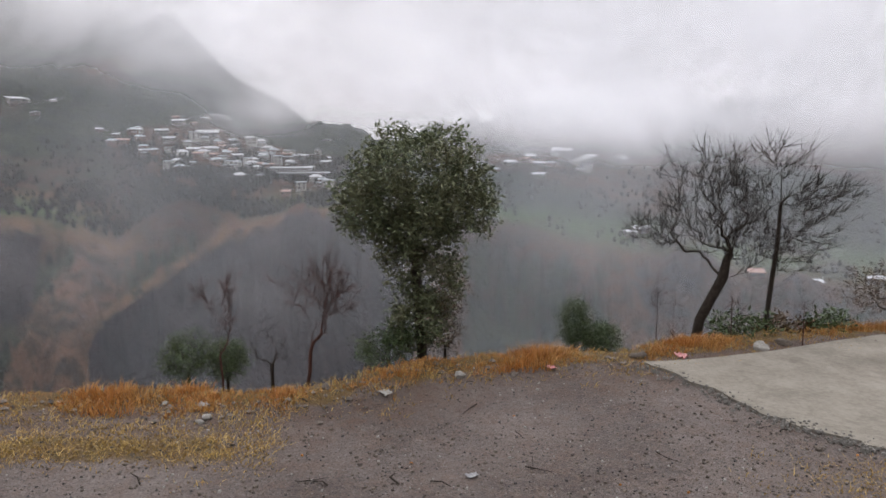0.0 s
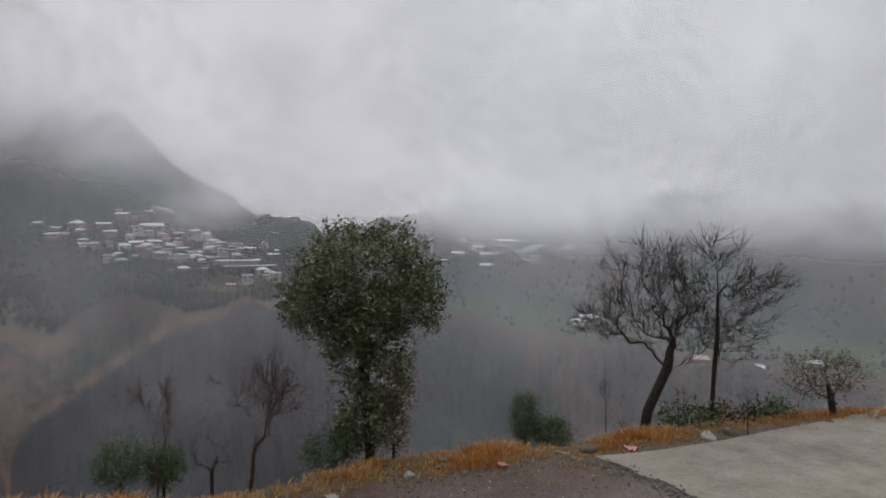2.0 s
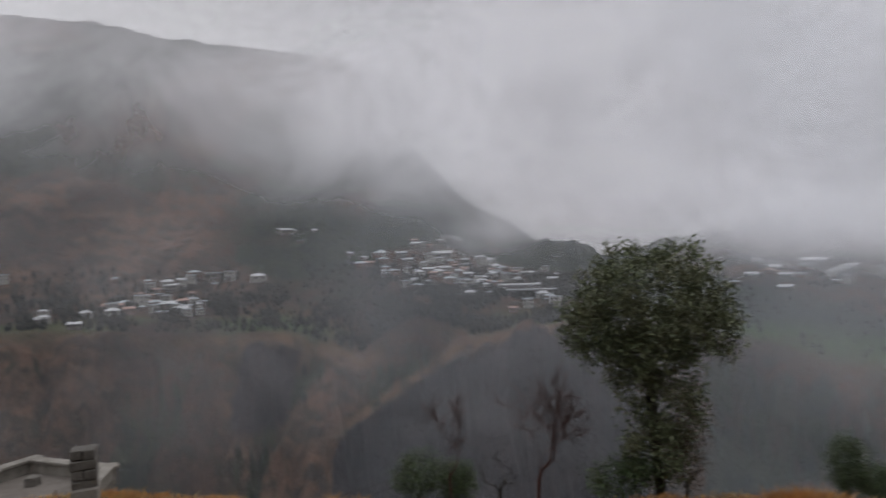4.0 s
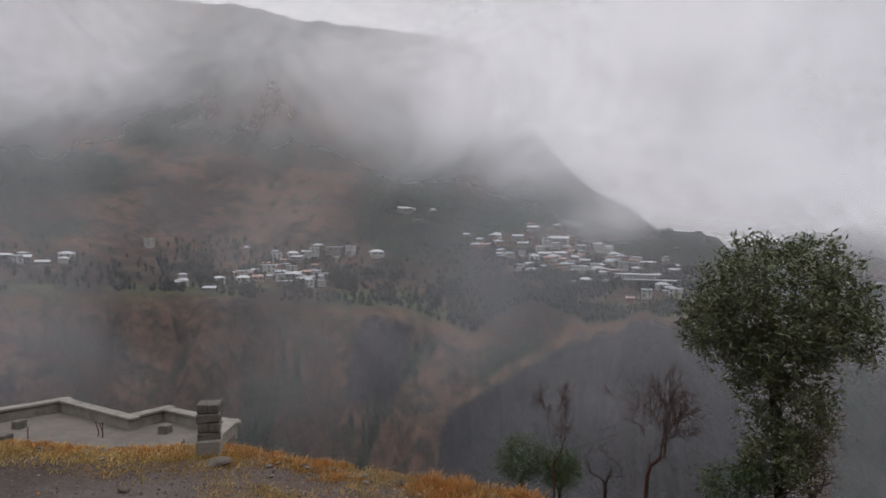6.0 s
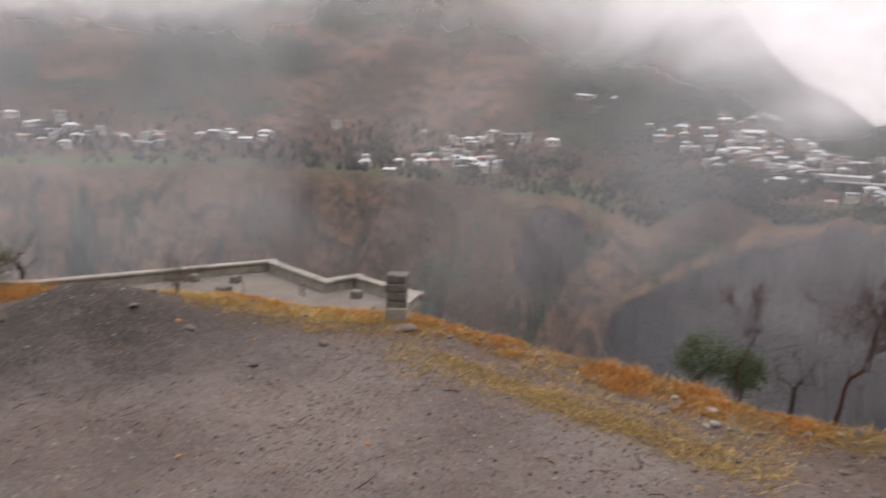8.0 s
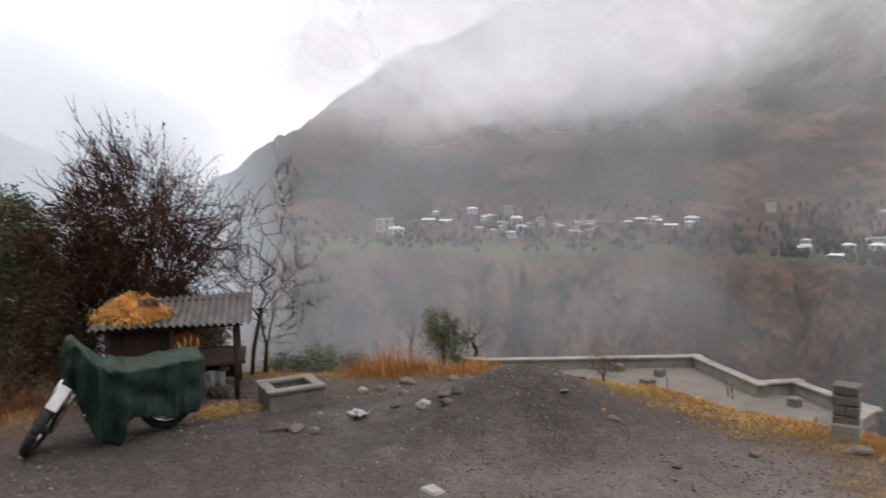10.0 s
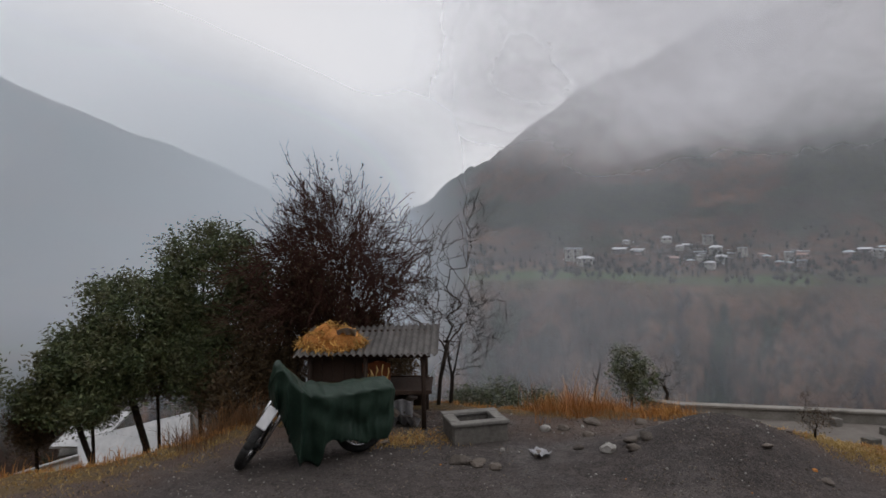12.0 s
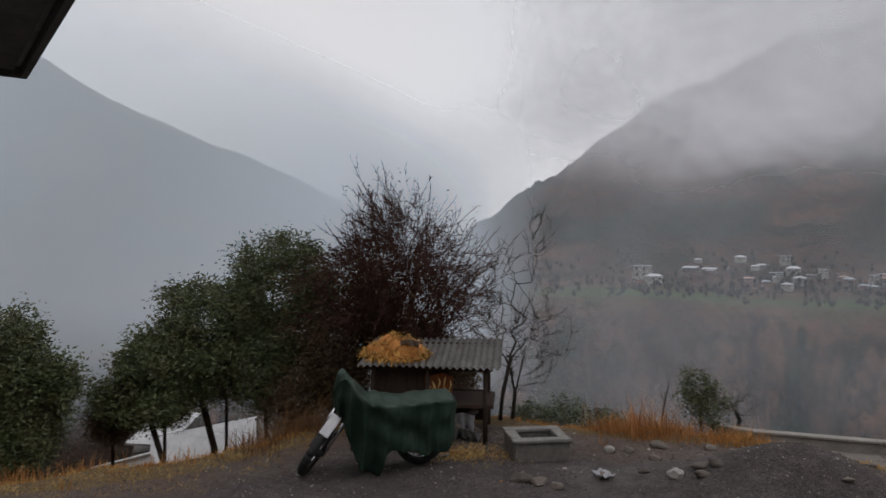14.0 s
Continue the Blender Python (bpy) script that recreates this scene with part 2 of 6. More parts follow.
def mat_yard():
    m, nt = tree_of("yard_grit")
    broad = spot(nt, 0.55, 5, 0.6)
    mid = spot(nt, 5.0, 5, 0.65)
    grit = spot(nt, 70.0, 3, 0.7)
    tc = nt.nodes.new("ShaderNodeTexCoord")
    cells = [node(nt, "ShaderNodeTexVoronoi", ins={"Vector": tc.outputs["Object"], "Scale": q}) for q in (34.0, 90.0)]
    tone = [node(nt, "ShaderNodeSeparateColor", ins={0: c.outputs["Color"]}).outputs[0] for c in cells]
    chip = maths(nt, "ADD", maths(nt, "MULTIPLY", tone[0], 0.45), maths(nt, "MULTIPLY", tone[1], 0.55))
    col = mixc(nt, ramp(nt, broad, 0.35, 0.65), (0.125, 0.100, 0.091), (0.222, 0.184, 0.166))
    col = mixc(nt, ramp(nt, mid, 0.42, 0.70, 0, 0.6), col, (0.185, 0.125, 0.098))
    col = mixc(nt, ramp(nt, chip, 0.45, 0.05, 0, 0.5), col, (0.058, 0.054, 0.056))
    col = mixc(nt, ramp(nt, chip, 0.62, 0.95, 0, 0.4), col, (0.30, 0.28, 0.27))
    col = mixc(nt, ramp(nt, grit, 0.45, 0.75, 0, 0.7), col, (0.055, 0.052, 0.054))
    slate = mixc(nt, ramp(nt, chip, 0.2, 0.8), (0.036, 0.031, 0.030), (0.092, 0.078, 0.073))
    col = mixc(nt, maths(nt, "MULTIPLY", attr(nt, "dark_grit"), ramp(nt, mid, 0.3, 0.6, 0.65, 1.0)), col, slate)
    soil = maths(nt, "MULTIPLY", attr(nt, "soil"), ramp(nt, maths(nt, "ADD", mid, broad), 0.75, 1.15, 0.1, 0.85))
    col = mixc(nt, soil, col, mixc(nt, ramp(nt, grit, 0.4, 0.65), (0.155, 0.098, 0.070), (0.075, 0.052, 0.042)))
    turf = mixc(nt, ramp(nt, mid, 0.3, 0.7), (0.18, 0.105, 0.042), (0.15, 0.105, 0.044))
    turf = mixc(nt, ramp(nt, grit, 0.4, 0.7, 0, 0.6), turf, (0.07, 0.05, 0.03))
    edge = maths(nt, "ADD", attr(nt, "verge"), maths(nt, "MULTIPLY", maths(nt, "SUBTRACT", mid, 0.5), 0.9))
    col = mixc(nt, ramp(nt, edge, 0.35, 0.75), col, turf)
    h = maths(nt, "ADD", maths(nt, "MULTIPLY_ADD", grit, 0.5, maths(nt, "MULTIPLY", chip, 0.35)), maths(nt, "MULTIPLY", mid, 1.2))
    wet = ramp(nt, spot(nt, 0.8, 4, 0.6), 0.4, 0.62, 0.9, 0.55)
    finish(nt, col, wet, 0.0, h, 0.035, 0.3)
    return m


def mat_land():
    m, nt = tree_of("valley_side")
    n1 = spot(nt, 0.013, 8, 0.65)
    n2 = spot(nt, 0.075, 6, 0.7)
    n3 = spot(nt, 0.02, 7, 0.65, (1, 1, 0.3))
    n4 = spot(nt, 0.16, 6, 0.7, (1, 1, 0.18))
    col = mixc(nt, ramp(nt, n1, 0.38, 0.62), (0.056, 0.034, 0.025), (0.142, 0.080, 0.052))
    col = mixc(nt, ramp(nt, n2, 0.42, 0.62, 0, 0.7), col, (0.019, 0.022, 0.013))
    col = mixc(nt, ramp(nt, n4, 0.48, 0.66, 0, 0.55), col, (0.030, 0.024, 0.017))
    wood = mixc(nt, ramp(nt, n2, 0.35, 0.65), (0.012, 0.017, 0.010), (0.036, 0.042, 0.022))
    wf = maths(nt, "ADD", attr(nt, "wood"), maths(nt, "MULTIPLY", maths(nt, "SUBTRACT", n1, 0.5), 1.2))
    col = mixc(nt, ramp(nt, wf, 0.3, 0.75), col, wood)
    rock = mixc(nt, ramp(nt, n3, 0.35, 0.65), (0.012, 0.0105, 0.0125), (0.042, 0.034, 0.036))
    sf = maths(nt, "ADD", attr(nt, "slate"), maths(nt, "MULTIPLY", maths(nt, "SUBTRACT", n2, 0.5), 0.7))
    col = mixc(nt, ramp(nt, sf, 0.35, 0.65, 0, 0.92), col, rock)
    ff = maths(nt, "MULTIPLY", attr(nt, "field"), ramp(nt, n1, 0.4, 0.55))
    col = mixc(nt, ff, col, (0.07, 0.105, 0.04))
    lf = maths(nt, "MULTIPLY", attr(nt, "straw"), ramp(nt, n2, 0.35, 0.6))
    col = mixc(nt, lf, col, (0.17, 0.105, 0.06))
    finish(nt, col, 0.95, 0.0, maths(nt, "ADD", maths(nt, "MULTIPLY", n2, 0.4), maths(nt, "MULTIPLY_ADD", n3, 2.0, maths(nt, "MULTIPLY", n4, 0.5))), 7.0, 0.1)
    return m


ground = make_ground([mat_yard(), mat_land()])


# ---- mist: thin banks of cloud hanging in the valley, and two sheets tinted as distance haze ----
def mist_material(name, colour, scale, seed, wisps):
    m, nt = tree_of(name)
    tc = nt.nodes.new("ShaderNodeTexCoord")
    mp = nt.nodes.new("ShaderNodeMapping")
    mp.inputs["Location"].default_value = (seed * 31, seed * 17, seed * 5)
    mp.inputs["Scale"].default_value = (1, 1, 1.25)
    mp.inputs["Rotation"].default_value = (0.3, 0.35, 0)
    nt.links.new(tc.outputs["Object"], mp.inputs[0])
    n = node(nt, "ShaderNodeTexNoise", ins={"Vector": mp.outputs[0], "Scale": scale, "Detail": 7.0, "Roughness": 0.55, "Distortion": 0.5})
    th = attr(nt, "thick")
    curl = maths(nt, "MAXIMUM", maths(nt, "MULTIPLY_ADD", maths(nt, "SUBTRACT", n.outputs[0], 0.5), wisps * 2.0, 1.0), 0.02)
    f = maths(nt, "MULTIPLY", th, curl)
    alpha = maths(nt, "SUBTRACT", 1.0, maths(nt, "EXPONENT", maths(nt, "MULTIPLY", f, -1.25)))
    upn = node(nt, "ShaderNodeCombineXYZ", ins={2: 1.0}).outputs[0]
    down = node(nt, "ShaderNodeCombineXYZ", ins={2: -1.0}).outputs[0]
    # cloud self-shading put into the colour: broad noise darkens it to 76 percent
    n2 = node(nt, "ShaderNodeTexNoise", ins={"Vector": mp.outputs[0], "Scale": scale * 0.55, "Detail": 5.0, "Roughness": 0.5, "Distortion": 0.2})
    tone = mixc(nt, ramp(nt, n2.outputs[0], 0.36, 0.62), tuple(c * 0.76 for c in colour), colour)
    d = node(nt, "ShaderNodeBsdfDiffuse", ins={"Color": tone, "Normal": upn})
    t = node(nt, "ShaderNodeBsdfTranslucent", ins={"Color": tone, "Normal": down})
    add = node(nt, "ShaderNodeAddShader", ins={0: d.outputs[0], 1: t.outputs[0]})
    clear = nt.nodes.new("ShaderNodeBsdfTransparent")
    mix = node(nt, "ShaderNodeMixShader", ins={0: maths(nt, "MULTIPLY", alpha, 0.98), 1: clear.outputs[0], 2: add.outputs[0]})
    o = nt.nodes.new("ShaderNodeOutputMaterial")
    nt.links.new(mix.outputs[0], o.inputs[0])
    return m


def mist_bank(radius, top_el, density, colour, scale, seed, wisps=0.6, low_el=-30):
    azs, els = np.linspace(-62, 152, 108), np.linspace(low_el, top_el, 46)
    A, E = np.meshgrid(azs, els, indexing="ij")
    a, e = A.ravel(), E.ravel()
    x, y, z = -np.sin(np.radians(a)) * radius, np.cos(np.radians(a)) * radius, EYE_Z + radius * np.tan(np.radians(e))
    k = len(els)
    faces = [(i * k + j, (i + 1) * k + j, (i + 1) * k + j + 1, i * k + j + 1) for i in range(len(azs) - 1) for j in range(k - 1)]
    thick = density(a, e)
    faces = [q for q in faces if max(thick[i] for i in q) > 0.004]
    me = mesh_from("mist_bank", np.stack([x, y, z], 1), faces, [mist_material("mist", colour, scale, seed, wisps)], True)
    add_attr(me, "thick", thick)
    ob = new("mist_bank", me)
    return tagged(ob, "pale drifting mist hanging across the valley", "mist", kind="stuff")


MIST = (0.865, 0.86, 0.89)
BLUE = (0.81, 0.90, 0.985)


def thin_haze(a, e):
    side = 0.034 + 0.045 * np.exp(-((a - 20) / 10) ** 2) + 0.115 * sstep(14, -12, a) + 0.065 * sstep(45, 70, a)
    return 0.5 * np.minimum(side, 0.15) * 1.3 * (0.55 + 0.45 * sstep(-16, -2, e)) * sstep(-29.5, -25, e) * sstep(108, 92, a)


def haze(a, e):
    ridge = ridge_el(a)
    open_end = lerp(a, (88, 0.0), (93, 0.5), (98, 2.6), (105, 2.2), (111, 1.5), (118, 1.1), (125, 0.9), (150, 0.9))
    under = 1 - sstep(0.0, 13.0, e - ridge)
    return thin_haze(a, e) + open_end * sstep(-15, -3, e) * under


def cloud_front(a, e):
    """Wisps on the near side of the villages: low over one end of the valley, high over the other."""
    low = lerp(a, (-60, -4.4), (-10, -3.6), (0, -3.0), (6, -1.6), (12, 0.2), (18, 0.8), (24, 1.2), (32, 2.2), (40, 4.0), (60, 3.0), (75, 2.4), (85, 3.4), (95, 4), (150, 6))
    rise = lerp(a, (-60, 6.5), (6, 6), (20, 8), (150, 9))
    top = lerp(a, (-60, 0.95), (2, 0.9), (9, 0.75), (15, 0.62), (22, 0.6), (30, 0.45), (36, 0.32), (45, 0.28), (56, 0.36), (64, 0.5), (74, 0.62), (84, 0.38), (92, 0.0), (150, 0.0))
    veil = 0.06 * sstep(-24, -6, e) * sstep(100, 88, a)
    # a tongue of mist climbing beside the wooded spur
    tongue = 0.65 * np.exp(-((a - 11.5 + (e - 3) * 0.9) / 3.6) ** 2) * sstep(-1.5, 3.0, e) * sstep(14, 8, e)
    return veil + np.maximum(top * sstep(0, 1, (e - low) / rise), tongue)


def cloud_mid(a, e):
    base = lerp(a, (-60, -1.0), (0, -0.4), (6, 0.5), (12, 3.0), (20, 6.5), (30, 8), (45, 9), (60, 8), (75, 7), (85, 6.0), (92, 6), (100, 14), (150, 16))
    thick = lerp(a, (-60, 2.2), (2, 1.8), (14, 0.85), (25, 0.36), (45, 0.26), (56, 0.36), (64, 0.5), (75, 0.7), (86, 0.45), (94, 0.0), (150, 0.0))
    clear = sstep(13, 17, e) * sstep(20, 30, a) * sstep(62, 50, a) * 0.2
    return np.maximum(sstep(-2.0, 6, e - base) * thick - clear, 0)


def cloud_far(a, e):
    base = lerp(a, (-60, -4), (0, -2.5), (8, -2), (14, 2), (22, 7.5), (30, 9.5), (40, 11), (50, 11), (62, 8), (75, 7), (85, 7), (95, 6), (105, 9), (150, 12))
    thick = lerp(a, (-60, 2.4), (8, 2.2), (20, 0.95), (26, 0.5), (34, 0.2), (46, 0.25), (55, 0.55), (68, 0.9), (80, 0.7), (88, 0.3), (94, 0.0), (150, 0.0))
    return np.maximum(sstep(-3, 5, e - base) * thick, 0)


# the first two sheets put pale blue distance haze over the land behind
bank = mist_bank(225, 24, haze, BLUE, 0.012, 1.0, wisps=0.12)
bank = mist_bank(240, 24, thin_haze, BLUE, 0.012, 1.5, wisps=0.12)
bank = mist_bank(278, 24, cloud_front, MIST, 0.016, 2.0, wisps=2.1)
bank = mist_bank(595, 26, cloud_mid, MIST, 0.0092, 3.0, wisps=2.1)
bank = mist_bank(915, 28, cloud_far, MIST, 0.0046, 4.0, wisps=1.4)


# ---- building helpers ----
def thing(name, at, label, category, group="", turn=0.0, tilt=0.0):
    e = new(name)
    e.empty_display_size = 0.1
    e.matrix_basis = pose(at[0], at[1], at[2], 0, tilt, turn)
    return tagged(e, label, category, group)


def part(name, me, parent, label=""):
    ob = new(name, me)
    ob.parent = parent
    if label:
        ob["label"] = label
    return ob


def bm_mesh(name, bm, mat, smooth=False):
    me = bpy.data.meshes.new(name)
    bm.normal_update()
    bm.to_mesh(me)
    bm.free()
    me.materials.append(mat)
    if smooth:
        me.polygons.foreach_set("use_smooth", [True] * len(me.polygons))
    return me


def add_box(bm, c, s, turn=(0, 0, 0), bevel=0.0, jitter=0.0, rng=random):
    got = bmesh.ops.create_cube(bm, size=1.0)
    vs = got["verts"]
    if bevel:
        es = list({e for v in vs for e in v.link_edges})
        bmesh.ops.scale(bm, vec=s, verts=vs)
        got = bmesh.ops.bevel(bm, geom=es, offset=bevel, segments=1, affect="EDGES")
        vs = list({v for f in got["faces"] for v in f.verts} | {v for v in vs if v.is_valid})
    else:
        bmesh.ops.scale(bm, vec=s, verts=vs)
    if jitter:
        for v in vs:
            v.co += Vector((rng.uniform(-1, 1), rng.uniform(-1, 1), rng.uniform(-1, 1))) * jitter
    m = Matrix.Translation(c) @ Euler([radians(a) for a in turn]).to_matrix().to_4x4()
    bmesh.ops.transform(bm, matrix=m, verts=vs)
    return vs


def box_mesh(name, c, s, mat, turn=(0, 0, 0), bevel=0.0, jitter=0.0):
    bm = bmesh.new()
    add_box(bm, c, s, turn, bevel, jitter)
    return bm_mesh(name, bm, mat)


def add_tube(verts, faces, pts, radii, sides=5):
    """A tapered tube along points, with its ends closed."""
    pts = [Vector(p) for p in pts]
    base = len(verts)
    ref = Vector((0.31, 0.87, 0.37))
    for i, p in enumerate(pts):
        d = (pts[min(i + 1, len(pts) - 1)] - pts[max(i - 1, 0)])
        d = d.normalized() if d.length > 1e-9 else Vector((0, 0, 1))
        u = d.cross(ref).normalized()
        w = d.cross(u)
        for k in range(sides):
            a = 2 * math.pi * k / sides
            verts.append(p + (u * math.cos(a) + w * math.sin(a)) * radii[i])
    for i in range(len(pts) - 1):
        for k in range(sides):
            a, b = base + i * sides + k, base + i * sides + (k + 1) % sides
            faces.append((a, b, b + sides, a + sides))
    faces.append(tuple(base + k for k in reversed(range(sides))))
    faces.append(tuple(base + (len(pts) - 1) * sides + k for k in range(sides)))


def tube_mesh(name, pts, radii, mat, sides=8):
    v, f = [], []
    add_tube(v, f, pts, radii if isinstance(radii, (list, tuple)) else [radii] * len(pts), sides)
    return mesh_from(name, v, f, [mat], True)


def at_angle(az, el, r):
    """The place at an azimuth and elevation as seen from the yard, r metres off."""
    return Vector((-math.sin(radians(az)) * r, math.cos(radians(az)) * r, EYE_Z + r * math.tan(radians(el))))


def surface_z(x, y):
    """Height of the sheet of ground near the yard, with its small bumps."""
    x, y = np.atleast_1d(np.asarray(x, float)), np.atleast_1d(np.asarray(y, float))
    r, az = np.hypot(x, y), np.degrees(np.arctan2(-x, y))
    sn = np.maximum(r - rim(az), -2)
    return ground_height(x, y) + np.where(r < 60, fbm(x, y, 0.9, 4, 3.0) * np.where(sn > -0.6, 0.07, 0.022), 0)


def gz(x, y):
    return float(surface_z(x, y)[0])


# ---- materials of the things ----
BARK = surface("dark_bark", (0.030, 0.024, 0.020), (0.075, 0.062, 0.052), 22, 0.9, depth=0.012, each=0.1, spec=0.15)
TWIG = surface("red_brown_twig", (0.046, 0.022, 0.018), (0.115, 0.058, 0.046), 26, 0.9, depth=0.004, spec=0.1)
CONCRETE = surface("raw_concrete", (0.15, 0.143, 0.132), (0.25, 0.24, 0.222), 4.0, 0.9, spec=0.12, depth=0.006, stain=(0.085, 0.08, 0.072))
PALE = surface("pale_render", (0.215, 0.20, 0.178), (0.33, 0.31, 0.28), 5.0, 0.85, spec=0.15, depth=0.006, stain=(0.13, 0.118, 0.104))
WETROOF = surface("wet_screed", (0.14, 0.125, 0.112), (0.21, 0.19, 0.172), 1.6, 0.85, spec=0.08, depth=0.004, stain=(0.085, 0.08, 0.076))
ROADMAT = surface("pale_road_concrete", (0.185, 0.168, 0.14), (0.315, 0.288, 0.245), 1.6, 0.7, spec=0.2, depth=0.012, fine=14, stain=(0.13, 0.11, 0.092))
BLOCK = surface("cement_block", (0.10, 0.093, 0.083), (0.19, 0.178, 0.16), 14, 0.9, depth=0.01, each=0.22)
MORTAR = surface("mortar", (0.10, 0.095, 0.09), (0.18, 0.17, 0.16), 30, 0.95)
STONE = surface("river_stone", (0.082, 0.068, 0.058), (0.205, 0.17, 0.142), 16, 0.7, depth=0.006, each=0.42)
WHITESTONE = surface("white_stone", (0.27, 0.26, 0.24), (0.44, 0.42, 0.39), 12, 0.8, depth=0.005)
PLANK = surface("weathered_plank", (0.022, 0.013, 0.009), (0.062, 0.036, 0.025), 14, 0.85, depth=0.004, each=0.25, stretch=(1, 6, 6))
TIN = surface("dull_corrugated_tin", (0.07, 0.066, 0.062), (0.17, 0.16, 0.152), 5.0, 0.6, 0.2, depth=0.001, stain=(0.12, 0.085, 0.06))
WHITETIN = surface("white_roof_sheet", (0.42, 0.43, 0.44), (0.58, 0.58, 0.58), 2.0, 0.5, depth=0.002, stain=(0.38, 0.37, 0.36))
STRAW = surface("orange_straw", (0.30, 0.13, 0.025), (0.66, 0.40, 0.11), 9, 0.8, depth=0.002, each=0.6)
PLASTIC = surface("torn_plastic_sheet", (0.24, 0.24, 0.25), (0.40, 0.40, 0.42), 10, 0.35, depth=0.004)
COVER = surface("green_bike_cover", (0.010, 0.025, 0.017), (0.020, 0.042, 0.029), 7, 0.5, depth=0.003, spec=0.3)
RUBBER = surface("black_rubber", (0.012, 0.012, 0.012), (0.03, 0.03, 0.03), 30, 0.7)
CHROME = surface("chrome", (0.55, 0.55, 0.56), (0.75, 0.75, 0.76), 20, 0.22, 1.0, depth=0.0005)
WHITEPAINT = surface("white_guard_paint", (0.66, 0.67, 0.69), (0.80, 0.80, 0.82), 14, 0.3, depth=0.0005)
DARKMETAL = surface("dark_engine_metal", (0.02, 0.02, 0.021), (0.07, 0.07, 0.072), 24, 0.45, 0.6, depth=0.002)
ORANGE = surface("orange_cloth", (0.12, 0.035, 0.013), (0.24, 0.07, 0.02), 12, 0.85, depth=0.002)
YELLOW = surface("yellow_cloth_stripe", (0.62, 0.42, 0.14), (0.78, 0.58, 0.26), 20, 0.85, depth=0.002)
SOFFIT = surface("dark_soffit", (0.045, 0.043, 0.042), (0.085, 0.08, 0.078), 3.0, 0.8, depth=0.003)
WALLMAT = surface("house_wall", (0.42, 0.40, 0.37), (0.55, 0.53, 0.49), 2.0, 0.85, depth=0.003)
CABLE = surface("black_cable", (0.012, 0.012, 0.012), (0.025, 0.025, 0.025), 30, 0.6)
RUST = surface("rusty_rebar", (0.05, 0.025, 0.018), (0.12, 0.06, 0.04), 40, 0.85)
FADEDRED = surface("faded_red_wrapper", (0.42, 0.10, 0.10), (0.62, 0.36, 0.36), 30, 0.5, depth=0.001)
FALLEN = surface("fallen_orange_leaf", (0.38, 0.13, 0.03), (0.60, 0.27, 0.07), 40, 0.7, each=0.3)


def leaf_mat(name, dark, light, back):
    m, nt = tree_of(name)
    geo = nt.nodes.new("ShaderNodeNewGeometry")
    col = mixc(nt, geo.outputs["Random Per Island"], dark, light)
    col = mixc(nt, ramp(nt, spot(nt, 3.0, 3), 0.4, 0.65, 0, 0.5), col, back)
    finish(nt, col, 0.5, 0.0, None, 0, 0.4)
    return m


OLIVE = leaf_mat("olive_leaf", (0.044, 0.066, 0.030), (0.19, 0.22, 0.115), (0.15, 0.135, 0.075))
DARKLEAF = leaf_mat("dark_evergreen_leaf", (0.034, 0.056, 0.024), (0.125, 0.155, 0.062), (0.12, 0.095, 0.045))
BUSHLEAF = leaf_mat("bush_leaf", (0.03, 0.058, 0.021), (0.095, 0.14, 0.052), (0.09, 0.10, 0.045))
BROWNLEAF = leaf_mat("brown_last_leaf", (0.055, 0.036, 0.018), (0.125, 0.085, 0.04), (0.12, 0.06, 0.03))
DRYGRASS = leaf_mat("dry_golden_grass", (0.25, 0.11, 0.033), (0.68, 0.38, 0.12), (0.50, 0.18, 0.042))
PALEGRASS = leaf_mat("straw_grass", (0.34, 0.20, 0.06), (0.60, 0.43, 0.16), (0.30, 0.21, 0.06))
REED = leaf_mat("tall_brown_grass", (0.25, 0.11, 0.035), (0.55, 0.29, 0.10), (0.46, 0.165, 0.045))


